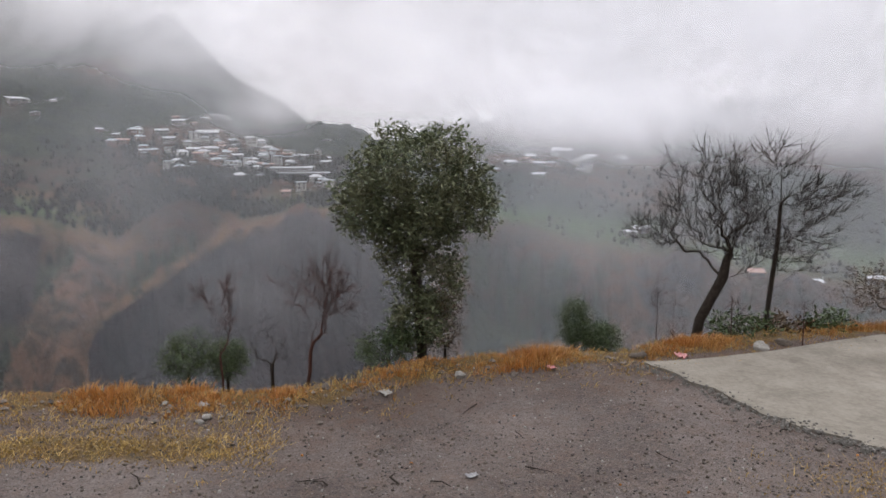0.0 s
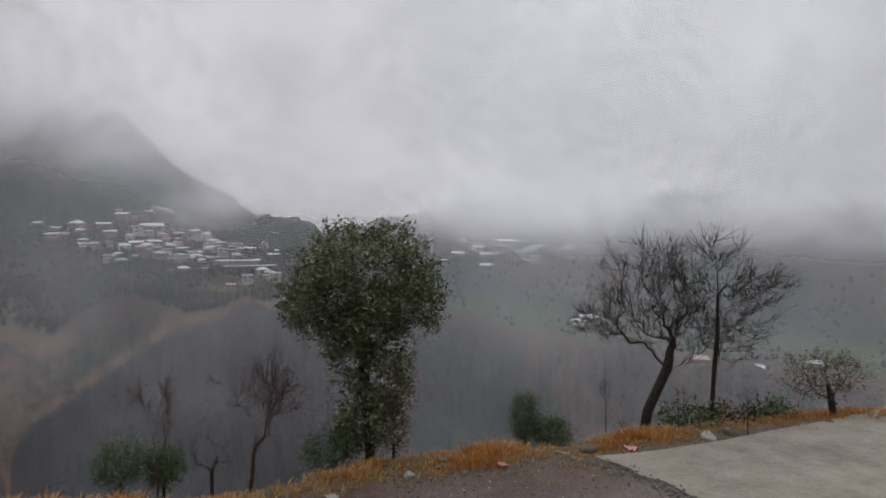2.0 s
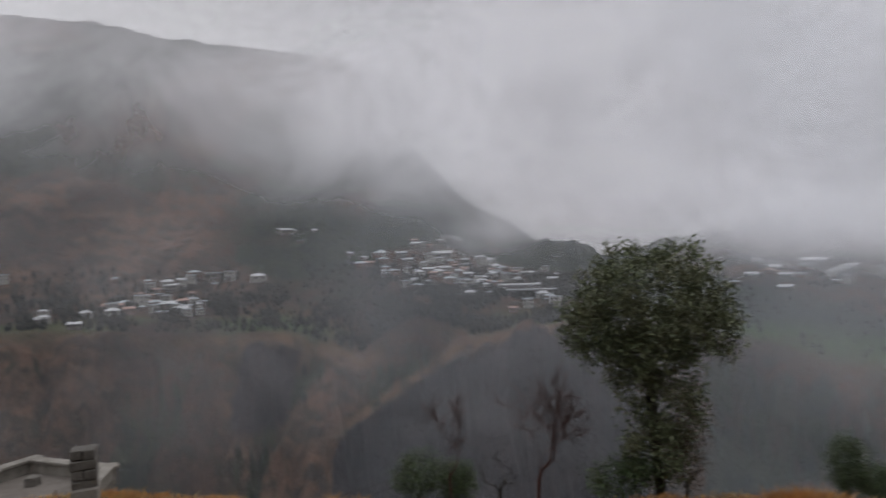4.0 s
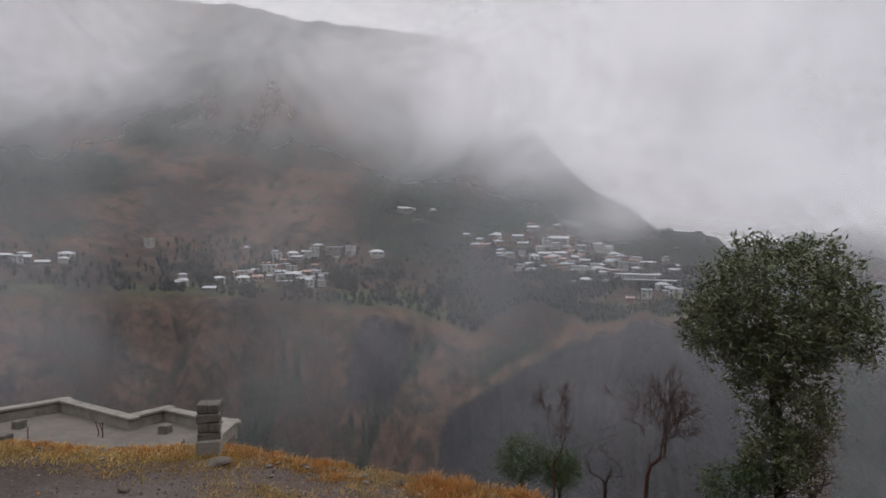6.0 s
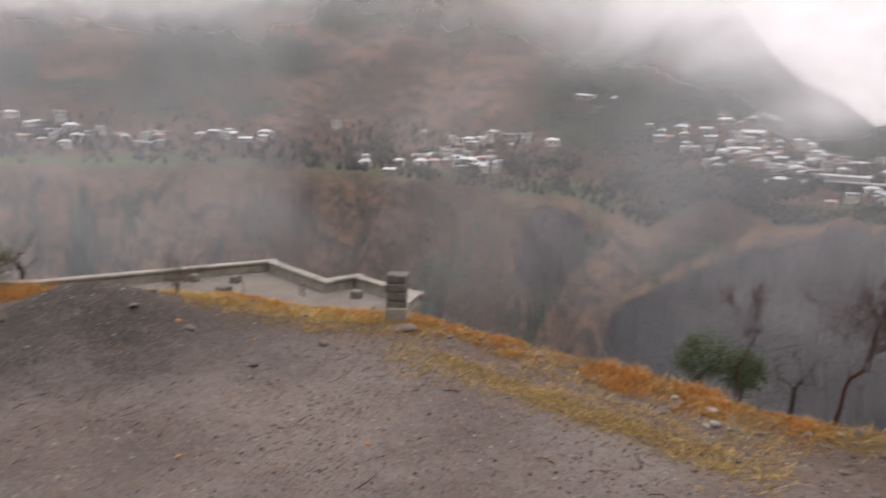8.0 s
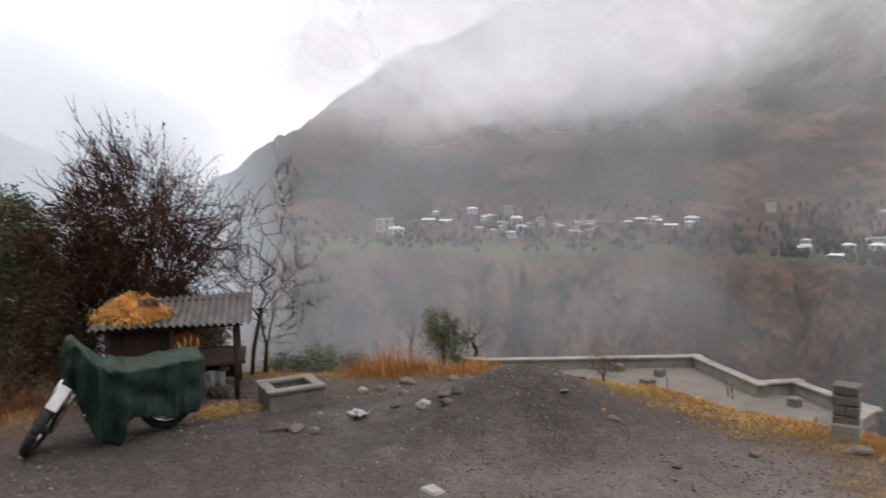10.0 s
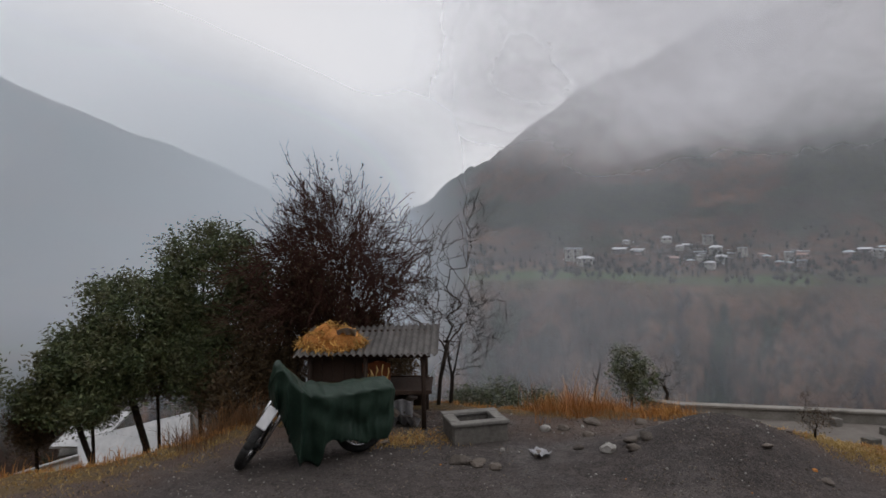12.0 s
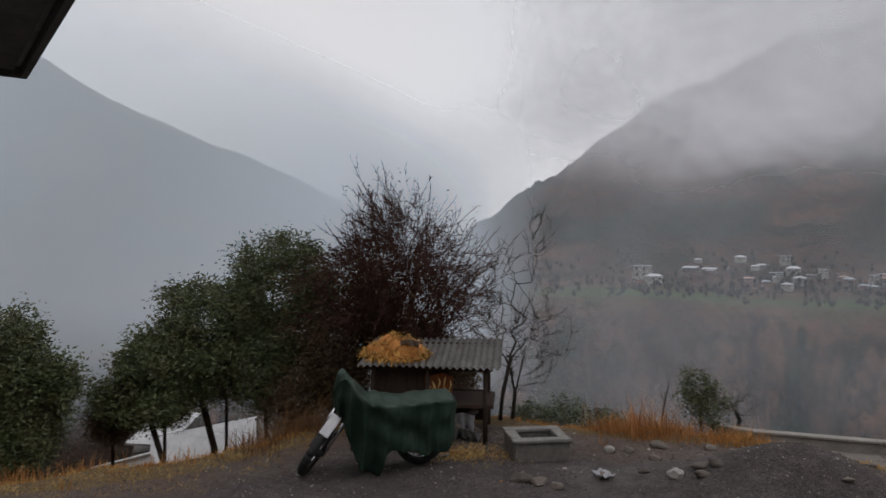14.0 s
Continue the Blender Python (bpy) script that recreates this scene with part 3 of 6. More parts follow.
# ---- plants ----
def skeleton(rng, trunk, lobes, count, inner=0.0, sag=0.0, wiggle=0.12, sprigs=0, reach=1.0):
    """Grow twigs from a trunk line towards points spread in rounded lobes. Returns places, parents and loads."""
    pts = [Vector(p) for p in trunk]
    par = list(range(-1, len(pts) - 1))
    path = [0.0]
    for i in range(1, len(pts)):
        path.append(path[-1] + (pts[i] - pts[i - 1]).length)
    goals = []
    total = sum(l[2] for l in lobes)
    for centre, size, weight in lobes:
        c = Vector(centre)
        for _ in range(max(1, int(count * weight / total))):
            d = Vector((rng.gauss(0, 1), rng.gauss(0, 1), rng.gauss(0, 1))).normalized()
            k = (inner + (1 - inner) * rng.random()) ** 0.45
            goals.append(c + Vector((d.x * size[0], d.y * size[1], d.z * size[2])) * k * rng.uniform(0.85, 1.06))
    root = pts[-1]
    goals.sort(key=lambda g: (g - root).length)
    P = np.array([tuple(p) for p in pts])
    L = np.array(path)
    start = max(1, len(trunk) // 3)
    tips = []
    for g in goals:
        d = np.linalg.norm(P - np.array(g), axis=1)
        cost = d + 0.22 * L
        cost[:start] += 50
        # twigs rather leave from below and inside
        cost += np.maximum(P[:, 2] - g.z, 0) * 0.6
        j = int(np.argmin(cost))
        a = Vector(P[j])
        span = (g - a).length
        n = max(2, min(7, int(span / 0.11) + 1))
        last = j
        side = Vector((rng.gauss(0, 1), rng.gauss(0, 1), rng.gauss(0, 0.6))) * wiggle * span
        newp, newl = [], []
        for k in range(1, n + 1):
            t = k / n
            q = a.lerp(g, t) + side * math.sin(math.pi * t) + Vector((0, 0, 1)) * (-sag * span * math.sin(math.pi * t) * -1)
            q += Vector((rng.gauss(0, 1), rng.gauss(0, 1), rng.gauss(0, 1))) * 0.03 * span
            pts.append(q)
            par.append(last)
            newp.append(tuple(q))
            newl.append(L[j] + span * t)
            last = len(pts) - 1
        P = np.vstack([P, newp])
        L = np.concatenate([L, newl])
        tips.append(last)
    for t in list(tips):
        if par[t] < 0:
            continue
        a, d = pts[t], pts[t] - pts[par[t]]
        for _ in range(sprigs):
            m = par[t] if rng.random() < 0.6 else t
            o = pts[m]
            q = o + d.normalized() * rng.uniform(0.03, 0.10) * reach + Vector((rng.gauss(0, 0.8), rng.gauss(0, 0.8), rng.gauss(0.9, 0.8))) * 0.05 * reach
            pts.append(q)
            par.append(m)
            tips.append(len(pts) - 1)
    load = [0.0] * len(pts)
    for t in tips:
        k = t
        while k >= 0:
            load[k] += 1.0
            k = par[k]
    return pts, par, load, tips


def limbs(parent, pts, par, load, mat, thick, thin, power=0.7, sides=5, boughs=7):
    """The trunk, its largest branches one by one, and the remaining fine twigs, as tapered tubes along the grown lines."""
    kids = {}
    for i, p in enumerate(par):
        kids.setdefault(p, []).append(i)
    top = max(load)
    rad = [max(thin, thick * (l / top) ** power * (0.8 + 0.2 * min(1.0, l / top))) for l in load]
    groups = {}
    todo = [([0], -1)]
    while todo:
        chain, gid = todo.pop()
        while True:
            ks = kids.get(chain[-1], [])
            if not ks:
                break
            ks = sorted(ks, key=lambda k: -load[k])
            for k in ks[1:]:
                todo.append(([chain[-1], k], k if gid == -1 else gid))
            chain.append(ks[0])
        if len(chain) > 1:
            groups.setdefault(gid, []).append(chain)
    size = {g: sum(len(c) for c in cs) for g, cs in groups.items() if g != -1}
    large = set(sorted(size, key=lambda g: -size[g])[:boughs])
    sets = {"trunk": [groups.get(-1, [])], "branch": [groups[g] for g in large], "twig_spray": [[c for g in size if g not in large for c in groups[g]]]}
    for name, lots in sets.items():
        for chains in lots:
            v, f = [], []
            for chain in chains:
                rr = [rad[c] for c in chain]
                if chain[0] != 0:
                    rr[0] = min(rr[0], rr[1] * 1.25)
                rr[-1] = thin * 0.5
                add_tube(v, f, [pts[c] for c in chain], rr, sides + 3 if rr[0] > thin * 4 else 4 if rr[0] > thin * 1.6 else 3)
            if v:
                q = part(name, mesh_from(name, v, f, [mat], True), parent)
                if name == "twig_spray":
                    tagged(q, kind="stuff")


def leaves_mesh(name, rng, spots, mat, per, size, spread, slim=0.3, droop=0.2):
    """Many small folded leaves round the given places."""
    v, f = [], []
    for s in spots:
        for _ in range(per):
            o = Vector(s) + Vector((rng.gauss(0, 1), rng.gauss(0, 1), rng.gauss(0, 1))) * spread
            d = Vector((rng.gauss(0, 1), rng.gauss(0, 1), rng.gauss(0.25 - droop, 0.8))).normalized()
            n = d.cross(Vector((rng.gauss(0, 1), rng.gauss(0, 1), rng.gauss(0, 1)))).normalized()
            l = size * rng.uniform(0.6, 1.3)
            w = d.cross(n) * l * slim
            k = len(v)
            v += [o, o + d * l * 0.5 + w * 0.5 + n * l * 0.07, o + d * l, o + d * l * 0.5 - w * 0.5 + n * l * 0.07]
            f += [(k, k + 1, k + 2), (k, k + 2, k + 3)]
    return mesh_from(name, v, f, [mat])


def plant(name, base, trunk, lobes, label, category, seed, twigs=150, leaf=None, per=14, size=0.05, spread=0.06, thick=0.05, thin=0.003,
          bark=None, inner=0.15, power=0.72, wiggle=0.12, slim=0.3, group="", leaf_from=0.0, sides=5, sprigs=0, reach=1.0):
    """A tree or bush: limbs, and leaves where it has any. Places are given in the world, and kept relative to its foot."""
    rng = random.Random(seed)
    b = Vector(base)
    e = thing(name, b, label, category, group)
    pts, par, load, tips = skeleton(rng, [Vector(p) - b for p in trunk], [(Vector(c) - b, s, w) for c, s, w in lobes], twigs, inner, 0.0, wiggle, sprigs, reach)
    limbs(e, pts, par, load, bark or BARK, thick, thin, power, sides, 7 if twigs > 200 else 3 if twigs > 60 else 0)
    if leaf:
        spots = []
        for t in tips:
            if rng.random() < leaf_from:
                continue
            spots.append(pts[t])
            k = par[t]
            if k >= 0:
                spots.append(pts[k].lerp(pts[t], 0.4))
        part("crown", leaves_mesh("crown", rng, spots, leaf, per, size, spread, slim), e)
    return e


def broom(name, base, fork, domes, label, seed, shoots, bark, thick, thin, leaf=None, twig=1.0, boughs=9, power=0.55):
    """A dense bare tree: long shoots fan out from a low fork to a rounded outline, each with side shoots and fine twigs."""
    rng = random.Random(seed)
    b = Vector(base)
    e = thing(name, b, label, "tree")
    o = Vector(fork) - b
    pts, par = [Vector((0, 0, 0)), o * 0.35 + Vector((0.6, 0.45, 0)) * thick, o * 0.7, o], [-1, 0, 1, 2]
    tips = []

    def grow(at, way, length, n, bend):
        last = at
        d = way.normalized()
        run = []
        for _ in range(n):
            d = (d + Vector((rng.gauss(0, bend), rng.gauss(0, bend), rng.gauss(0.04, bend)))).normalized()
            pts.append(pts[last] + d * length / n)
            par.append(last)
            last = len(pts) - 1
            run.append((last, d.copy()))
        tips.append(last)
        return run
    total = sum(d[2] for d in domes)
    for centre, size, weight in domes:
        c = Vector(centre) - b
        for _ in range(int(shoots * weight / total)):
            d = Vector((rng.gauss(0, 1), rng.gauss(0, 1), rng.gauss(0.35, 0.8))).normalized()
            goal = c + Vector((d.x * size[0], d.y * size[1], d.z * size[2])) * rng.uniform(0.72, 1.04)
            start = rng.choice((2, 3, 3, 3)) if len(pts) < 60 or rng.random() < 0.4 else rng.choice(range(4, min(len(pts), 60)))
            way = goal - pts[start]
            last, run = start, []
            lift = Vector((0, 0, 0.12 * way.length))
            side = Vector((rng.gauss(0, 1), rng.gauss(0, 1), 0)) * 0.05 * way.length
            for k in range(1, 9):
                t = k / 8
                q = pts[start] + way * t + (lift + side) * math.sin(math.pi * t) * (1 - 0.4 * t)
                pts.append(q + Vector((rng.gauss(0, 1), rng.gauss(0, 1), rng.gauss(0, 1))) * 0.012)
                par.append(last)
                last = len(pts) - 1
                run.append((last, (pts[last] - pts[par[last]]).normalized()))
            tips.append(last)
            for at, tangent in run[2:]:
                for _ in range(rng.choice((1, 2, 2))):
                    out = tangent + Vector((rng.gauss(0, 0.42), rng.gauss(0, 0.42), rng.gauss(0.12, 0.35)))
                    sub = grow(at, out, way.length * rng.uniform(0.12, 0.26), 4, 0.10)
                    for at2, d2 in sub[1:]:
                        grow(at2, d2 + Vector((rng.gauss(0, 0.5), rng.gauss(0, 0.5), rng.gauss(0.1, 0.4))), rng.uniform(0.07, 0.17) * twig, 2, 0.08)
    load = [0.0] * len(pts)
    for t in tips:
        k = t
        while k >= 0:
            load[k] += 1.0
            k = par[k]
    limbs(e, pts, par, load, bark, thick, thin, power, 5, boughs)
    if leaf:
        part("last_leaves", leaves_mesh("last_leaves", rng, [pts[t] for t in tips if rng.random() < 0.16], leaf, 2, 0.05, 0.05, 0.4), e, "few brown withered leaves")
    return e


def foot(az, r, sink=0.03):
    p = at_angle(az, 0, r)
    return Vector((p.x, p.y, gz(p.x, p.y) - sink))


# the round olive tree at the brink
R0 = 7.05
b = foot(1.3, R0)
plant("olive_tree", b, [b, at_angle(1.5, -17, R0), at_angle(1.7, -14, R0), at_angle(1.9, -11.5, R0), at_angle(1.9, -9.5, R0), at_angle(2.1, -7.5, R0)],
      [(at_angle(1.75, -4.7, R0), (0.83, 0.75, 0.60), 4.2), (at_angle(5.3, -7.0, R0), (0.46, 0.5, 0.40), 1.2), (at_angle(-1.5, -7.0, R0), (0.46, 0.5, 0.42), 1.2), (at_angle(2.2, -9.4, R0), (0.55, 0.45, 0.22), 0.7),
       (at_angle(2.9, -11.6, R0), (0.26, 0.26, 0.32), 0.5), (at_angle(0.2, -13.2, R0), (0.30, 0.3, 0.42), 0.8), (at_angle(1.6, -16.2, R0), (0.36, 0.32, 0.36), 0.8)],
      "round-crowned olive tree with thin grey-green leaves", "tree", 11, twigs=820, leaf=OLIVE, per=14, size=0.060, spread=0.046, thick=0.055, thin=0.0028, inner=0.3, slim=0.34)
b = foot(4.2, 7.0)
plant("bush", b, [b, at_angle(4.2, -19.5, 7.0)], [(at_angle(4.6, -18.6, 7.0), (0.32, 0.3, 0.22), 1), (at_angle(2.8, -17.0, 7.0), (0.22, 0.22, 0.2), 0.6)],
      "leafy green bush at the foot of the olive tree", "bush", 12, twigs=110, leaf=BUSHLEAF, per=13, size=0.045, spread=0.05, thick=0.02)
b = foot(-0.6, 7.1)
plant("bush", b, [b, at_angle(-0.6, -18.3, 7.1)], [(at_angle(-0.6, -17.4, 7.1), (0.25, 0.25, 0.25), 1), (at_angle(-0.8, -14.8, 7.1), (0.28, 0.25, 0.3), 1)],
      "thin grey-brown bush beside the olive trunk", "bush", 13, twigs=130, leaf=BROWNLEAF, per=6, size=0.04, spread=0.05, thick=0.016)

# two bare trees by the concrete road
R1 = 8.4
b = foot(-20.9, R1)
plant("bare_tree", b, [b, at_angle(-21.2, -15.2, R1), at_angle(-22.0, -13.4, R1), at_angle(-22.7, -11.8, R1), at_angle(-22.9, -10.4, R1)],
      [(at_angle(-21.0, -6.3, R1), (0.78, 0.6, 0.66), 3), (at_angle(-17.6, -8.3, R1), (0.42, 0.4, 0.3), 1.0), (at_angle(-24.5, -8.5, R1), (0.5, 0.5, 0.45), 1.2),
       (at_angle(-22.5, -4.0, R1), (0.4, 0.4, 0.35), 0.8)],
      "leaning bare winter tree with a dark forked trunk", "tree", 21, twigs=420, thick=0.058, thin=0.0034, inner=0.1, power=0.75, wiggle=0.12, sprigs=3, reach=1.6, group="bare trees by the road")
R2 = 8.9
b = foot(-25.9, R2)
plant("bare_tree", b, [b, at_angle(-26.0, -14.0, R2), at_angle(-26.1, -12.0, R2), at_angle(-26.3, -9.0, R2), at_angle(-26.3, -6.0, R2), at_angle(-26.2, -3.5, R2)],
      [(at_angle(-26.4, -6.2, R2), (0.68, 0.6, 0.75), 2.4), (at_angle(-29.2, -6.0, R2), (0.42, 0.4, 0.34), 0.8), (at_angle(-30.5, -4.9, R2), (0.2, 0.2, 0.1), 0.25),
       (at_angle(-28.0, -9.5, R2), (0.45, 0.4, 0.3), 0.7), (at_angle(-26.3, -2.6, R2), (0.3, 0.3, 0.25), 0.4)],
      "slender bare winter tree with rising limbs", "tree", 22, twigs=330, thick=0.028, thin=0.0034, inner=0.1, power=0.75, wiggle=0.07, sprigs=3, reach=1.6, group="bare trees by the road")

# small bare trees and bushes at the brink
b = foot(11.2, 6.5)
broom("bare_sapling", b, at_angle(10.6, -17.2, 6.5),
      [(at_angle(10.6, -13.6, 6.5), (0.40, 0.3, 0.38), 2), (at_angle(8.2, -14.2, 6.5), (0.24, 0.2, 0.24), 0.7)],
      "small bare reddish tree with a cut stub", 31, 20, TWIG, 0.019, 0.0018, None, 0.8, 0, 0.85)
b = foot(18.0, 6.7)
broom("bare_sapling", b, at_angle(18.1, -16.8, 6.7), [(at_angle(18.2, -14.4, 6.7), (0.16, 0.16, 0.34), 1)],
      "thin bare sapling with few twigs", 32, 7, TWIG, 0.010, 0.0018, None, 0.7, 0, 0.85)
b = foot(14.0, 6.7)
plant("dead_shrub", b, [b, at_angle(14.0, -19.4, 6.7)], [(at_angle(14.0, -17.6, 6.7), (0.24, 0.2, 0.2), 1)],
      "dead dark shrub of upright stems", "shrub", 33, twigs=34, thick=0.018, thin=0.003, inner=0.4)
for k, (az, el, w, h, r, seed) in enumerate([(20.6, -18.0, 0.30, 0.25, 7.2, 41), (17.6, -18.6, 0.22, 0.22, 7.3, 42), (-11.5, -16.2, 0.19, 0.34, 7.7, 43), (-13.6, -17.4, 0.24, 0.2, 7.7, 44)]):
    b = foot(az, r)
    plant("bush", b, [b, at_angle(az, el - 1.5, r)], [(at_angle(az, el, r), (w, w, h), 1)], "soft feathery green bush at the brink", "bush", seed,
          twigs=130, leaf=BUSHLEAF, per=14, size=0.04, spread=0.045, thick=0.015, slim=0.2, group="green bushes at the brink")
for k, (az, el, w, h, r, seed, lf) in enumerate([(-24.4, -15.6, 0.42, 0.16, 8.6, 45, BUSHLEAF), (-27.0, -15.3, 0.36, 0.17, 8.9, 46, BROWNLEAF), (-30.2, -14.5, 0.34, 0.16, 9.2, 47, BUSHLEAF)]):
    b = foot(az, r)
    plant("bush", b, [b, at_angle(az, el - 0.8, r)], [(at_angle(az, el, r), (w, w, h), 1)], "low broad-leaved bush under the bare trees", "bush", seed,
          twigs=70, leaf=lf, per=7, size=0.06, spread=0.05, thick=0.012, slim=0.45, group="low bushes by the road")
b = foot(-34.2, 9.6)
plant("bare_tree", b, [b, at_angle(-34.0, -13, 9.6), at_angle(-33.8, -12, 9.6)], [(at_angle(-33.4, -11.3, 9.6), (0.55, 0.5, 0.32), 1)],
      "low spreading half-bare tree beyond the road", "tree", 48, twigs=150, leaf=BROWNLEAF, per=4, size=0.05, spread=0.06, thick=0.04, thin=0.0034)
for az, top, seed in ((-18.0, -11.6, 51), (-19.3, -13.6, 52), (-28.6, -12.6, 53), (-23.6, -13.0, 54)):
    b = foot(az, 8.2)
    plant("bare_shrub", b, [b, at_angle(az, top - 3, 8.2), at_angle(az + 0.1, top - 0.5, 8.2)], [(at_angle(az, top - 1.5, 8.2), (0.14, 0.14, 0.26), 1)],
          "thin bare brown stem", "shrub", seed, twigs=16, thick=0.0055, thin=0.0022, wiggle=0.2, sprigs=2, bark=TWIG, group="bare stems at the brink")

# trees behind the shed
for az, el, w, h, r, n, seed, lab, tk in [
        (109.3, -2.6, 0.95, 0.95, 11.6, 620, 61, "dark evergreen tree behind the motorcycle", 0.06),
        (115.0, -5.8, 0.95, 0.78, 11.2, 560, 62, "dark evergreen tree with a low crown", 0.05),
        (118.6, -8.6, 0.62, 0.48, 10.8, 420, 63, "low dark evergreen tree on a forked stem", 0.04),
        (128.0, -8.4, 0.52, 0.86, 10.6, 440, 64, "round dark evergreen tree at the yard's corner", 0.05)]:
    b = foot(az, r)
    z0 = at_angle(az, el, r).z - h * 0.7
    low = Vector((b.x, b.y, b.z + 0.45 * (z0 - b.z)))
    plant("evergreen_tree", b, [b, low + Vector((0.07, 0.16, 0)), Vector((b.x + 0.06, b.y - 0.16, z0 - 0.12)), at_angle(az + 0.6, el, r)],
          [(at_angle(az, el, r), (w, w, h), 3), (at_angle(az + 3.0, el - 2.2, r), (w * 0.5, w * 0.5, h * 0.5), 0.8), (at_angle(az - 3, el - 1.5, r), (w * 0.5, w * 0.5, h * 0.55), 0.8),
           (at_angle(az, el - (4.6 if seed in (61, 64) else 3.0), r - 0.2), (w * 0.9, w * 0.8, h * 0.45), 1.2)],
          lab, "tree", seed, twigs=n, leaf=DARKLEAF, per=28, size=0.068, spread=0.085, thick=tk, thin=0.004, inner=0.15, slim=0.38, group="evergreen trees below the yard")
for az, el, w, h, r, seed in ((113.5, -9.6, 0.7, 0.5, 11.6, 85), (118.0, -11.2, 0.6, 0.45, 11.6, 86), (121.6, -12.4, 0.4, 0.35, 11.2, 87), (127.5, -12.4, 0.7, 0.6, 10.6, 88), (108.0, -11.6, 0.7, 0.5, 10.6, 89), (95.4, -10.2, 0.5, 0.45, 11.0, 90), (104.6, -10.6, 0.6, 0.5, 10.9, 91)):
    b = foot(az, r)
    plant("thicket", b, [b, at_angle(az, el - 2, r)], [(at_angle(az, el, r), (w, w * 0.7, h), 1)], "dark tangled undergrowth below the evergreen trees", "bush", seed,
          twigs=240, leaf=DARKLEAF if seed in (86, 88) else BROWNLEAF, per=9, size=0.06, spread=0.08, thick=0.025, thin=0.004, sprigs=1, reach=1.6, group="undergrowth below the trees")
for az, el, w, h, r, seed in ((105.0, -8.5, 0.85, 0.75, 11.0, 81), (98.0, -8.6, 0.8, 0.6, 11.2, 82), (110.5, -9.6, 0.7, 0.6, 11.0, 83), (102.0, -4.8, 0.8, 0.6, 11.4, 84)):
    b = foot(az, r)
    plant("thicket", b, [b, at_angle(az, el - 2, r)], [(at_angle(az, el, r), (w, w * 0.7, h), 1)], "dense brown and green thicket behind the shed", "bush", seed,
          twigs=420, leaf=BROWNLEAF if seed != 83 else DARKLEAF, per=9, size=0.06, spread=0.08, thick=0.03, thin=0.004, sprigs=1, reach=1.8, group="thickets behind the shed")
R3 = 10.6
b = foot(100.4, R3)
broom("bare_tree", b, at_angle(100.2, -10.5, R3),
      [(at_angle(99.8, -2.0, R3), (1.18, 1.0, 1.36), 4), (at_angle(95.2, -4.6, R3), (0.68, 0.6, 0.95), 1.7), (at_angle(104.8, -4.4, R3), (0.72, 0.7, 0.95), 1.4)],
      "wide dense bare tree of fine reddish twigs", 65, 250, TWIG, 0.06, 0.0042, BROWNLEAF)
for az, r, seed, lobes in [(91.6, 9.9, 66, [(90.2, -4.0, 0.55, 1.1, 2), (88.4, 1.6, 0.2, 0.4, 0.5), (87.2, -6.8, 0.45, 0.5, 0.9)]),
                           (90.6, 10.0, 67, [(89.5, -8.0, 0.5, 0.7, 1.2), (92.5, -6, 0.3, 0.6, 0.8)])]:
    b = foot(az, r)
    plant("bare_sapling", b, [b, at_angle(az - 0.2, -11.5, r), at_angle(az - 0.9, -8.5, r)],
          [(at_angle(a, e, r), (w, w, h), k) for a, e, w, h, k in lobes], "bare sapling of long thin grey stems", "tree", seed, twigs=190, thick=0.03, thin=0.0046,
          bark=BARK, inner=0.2, wiggle=0.08, power=0.8, sprigs=1, reach=1.6, group="bare saplings beside the shed")
b = foot(76.0, 10.4)
plant("bush", b, [b, at_angle(76.0, -12.5, 10.4)], [(at_angle(76.4, -10.4, 10.4), (0.30, 0.3, 0.34), 1), (at_angle(75.4, -11.8, 10.4), (0.36, 0.3, 0.36), 1)], "upright dark green bush behind tall grass", "bush", 68,
      twigs=150, leaf=DARKLEAF, per=13, size=0.05, spread=0.05, thick=0.02)
b = foot(73.6, 10.5)
plant("bare_shrub", b, [b, at_angle(73.4, -12.9, 10.5)], [(at_angle(72.8, -10.8, 10.5), (0.44, 0.3, 0.32), 1), (at_angle(74.2, -10.6, 10.5), (0.3, 0.3, 0.3), 0.7)],
      "low bare brown shrub with crooked branches", "shrub", 69, twigs=80, thick=0.028, thin=0.0034, wiggle=0.2)
for az, el, w, h, r, seed in ((86.3, -13.0, 0.42, 0.26, 10.6, 71), (83.6, -13.4, 0.4, 0.2, 10.8, 72), (89.2, -13.2, 0.35, 0.25, 10.7, 73)):
    b = foot(az, r)
    plant("bush", b, [b, at_angle(az, el - 1, r)], [(at_angle(az, el, r), (w, w, h), 1)], "low dull green bush below the brink", "bush", seed,
          twigs=110, leaf=DARKLEAF, per=10, size=0.05, spread=0.06, thick=0.015, group="low bushes below the brink")
b = foot(63.0, 8.75)
plant("bare_shrub", b, [b, at_angle(63.0, -14.0, 8.75)], [(at_angle(63.0, -13.3, 8.75), (0.24, 0.2, 0.16), 1), (at_angle(63.6, -11.6, 8.75), (0.06, 0.06, 0.2), 0.15)],
      "small dry brown shrub in the verge", "shrub", 74, twigs=90, leaf=BROWNLEAF, per=3, size=0.03, spread=0.03, thick=0.014, thin=0.0028)


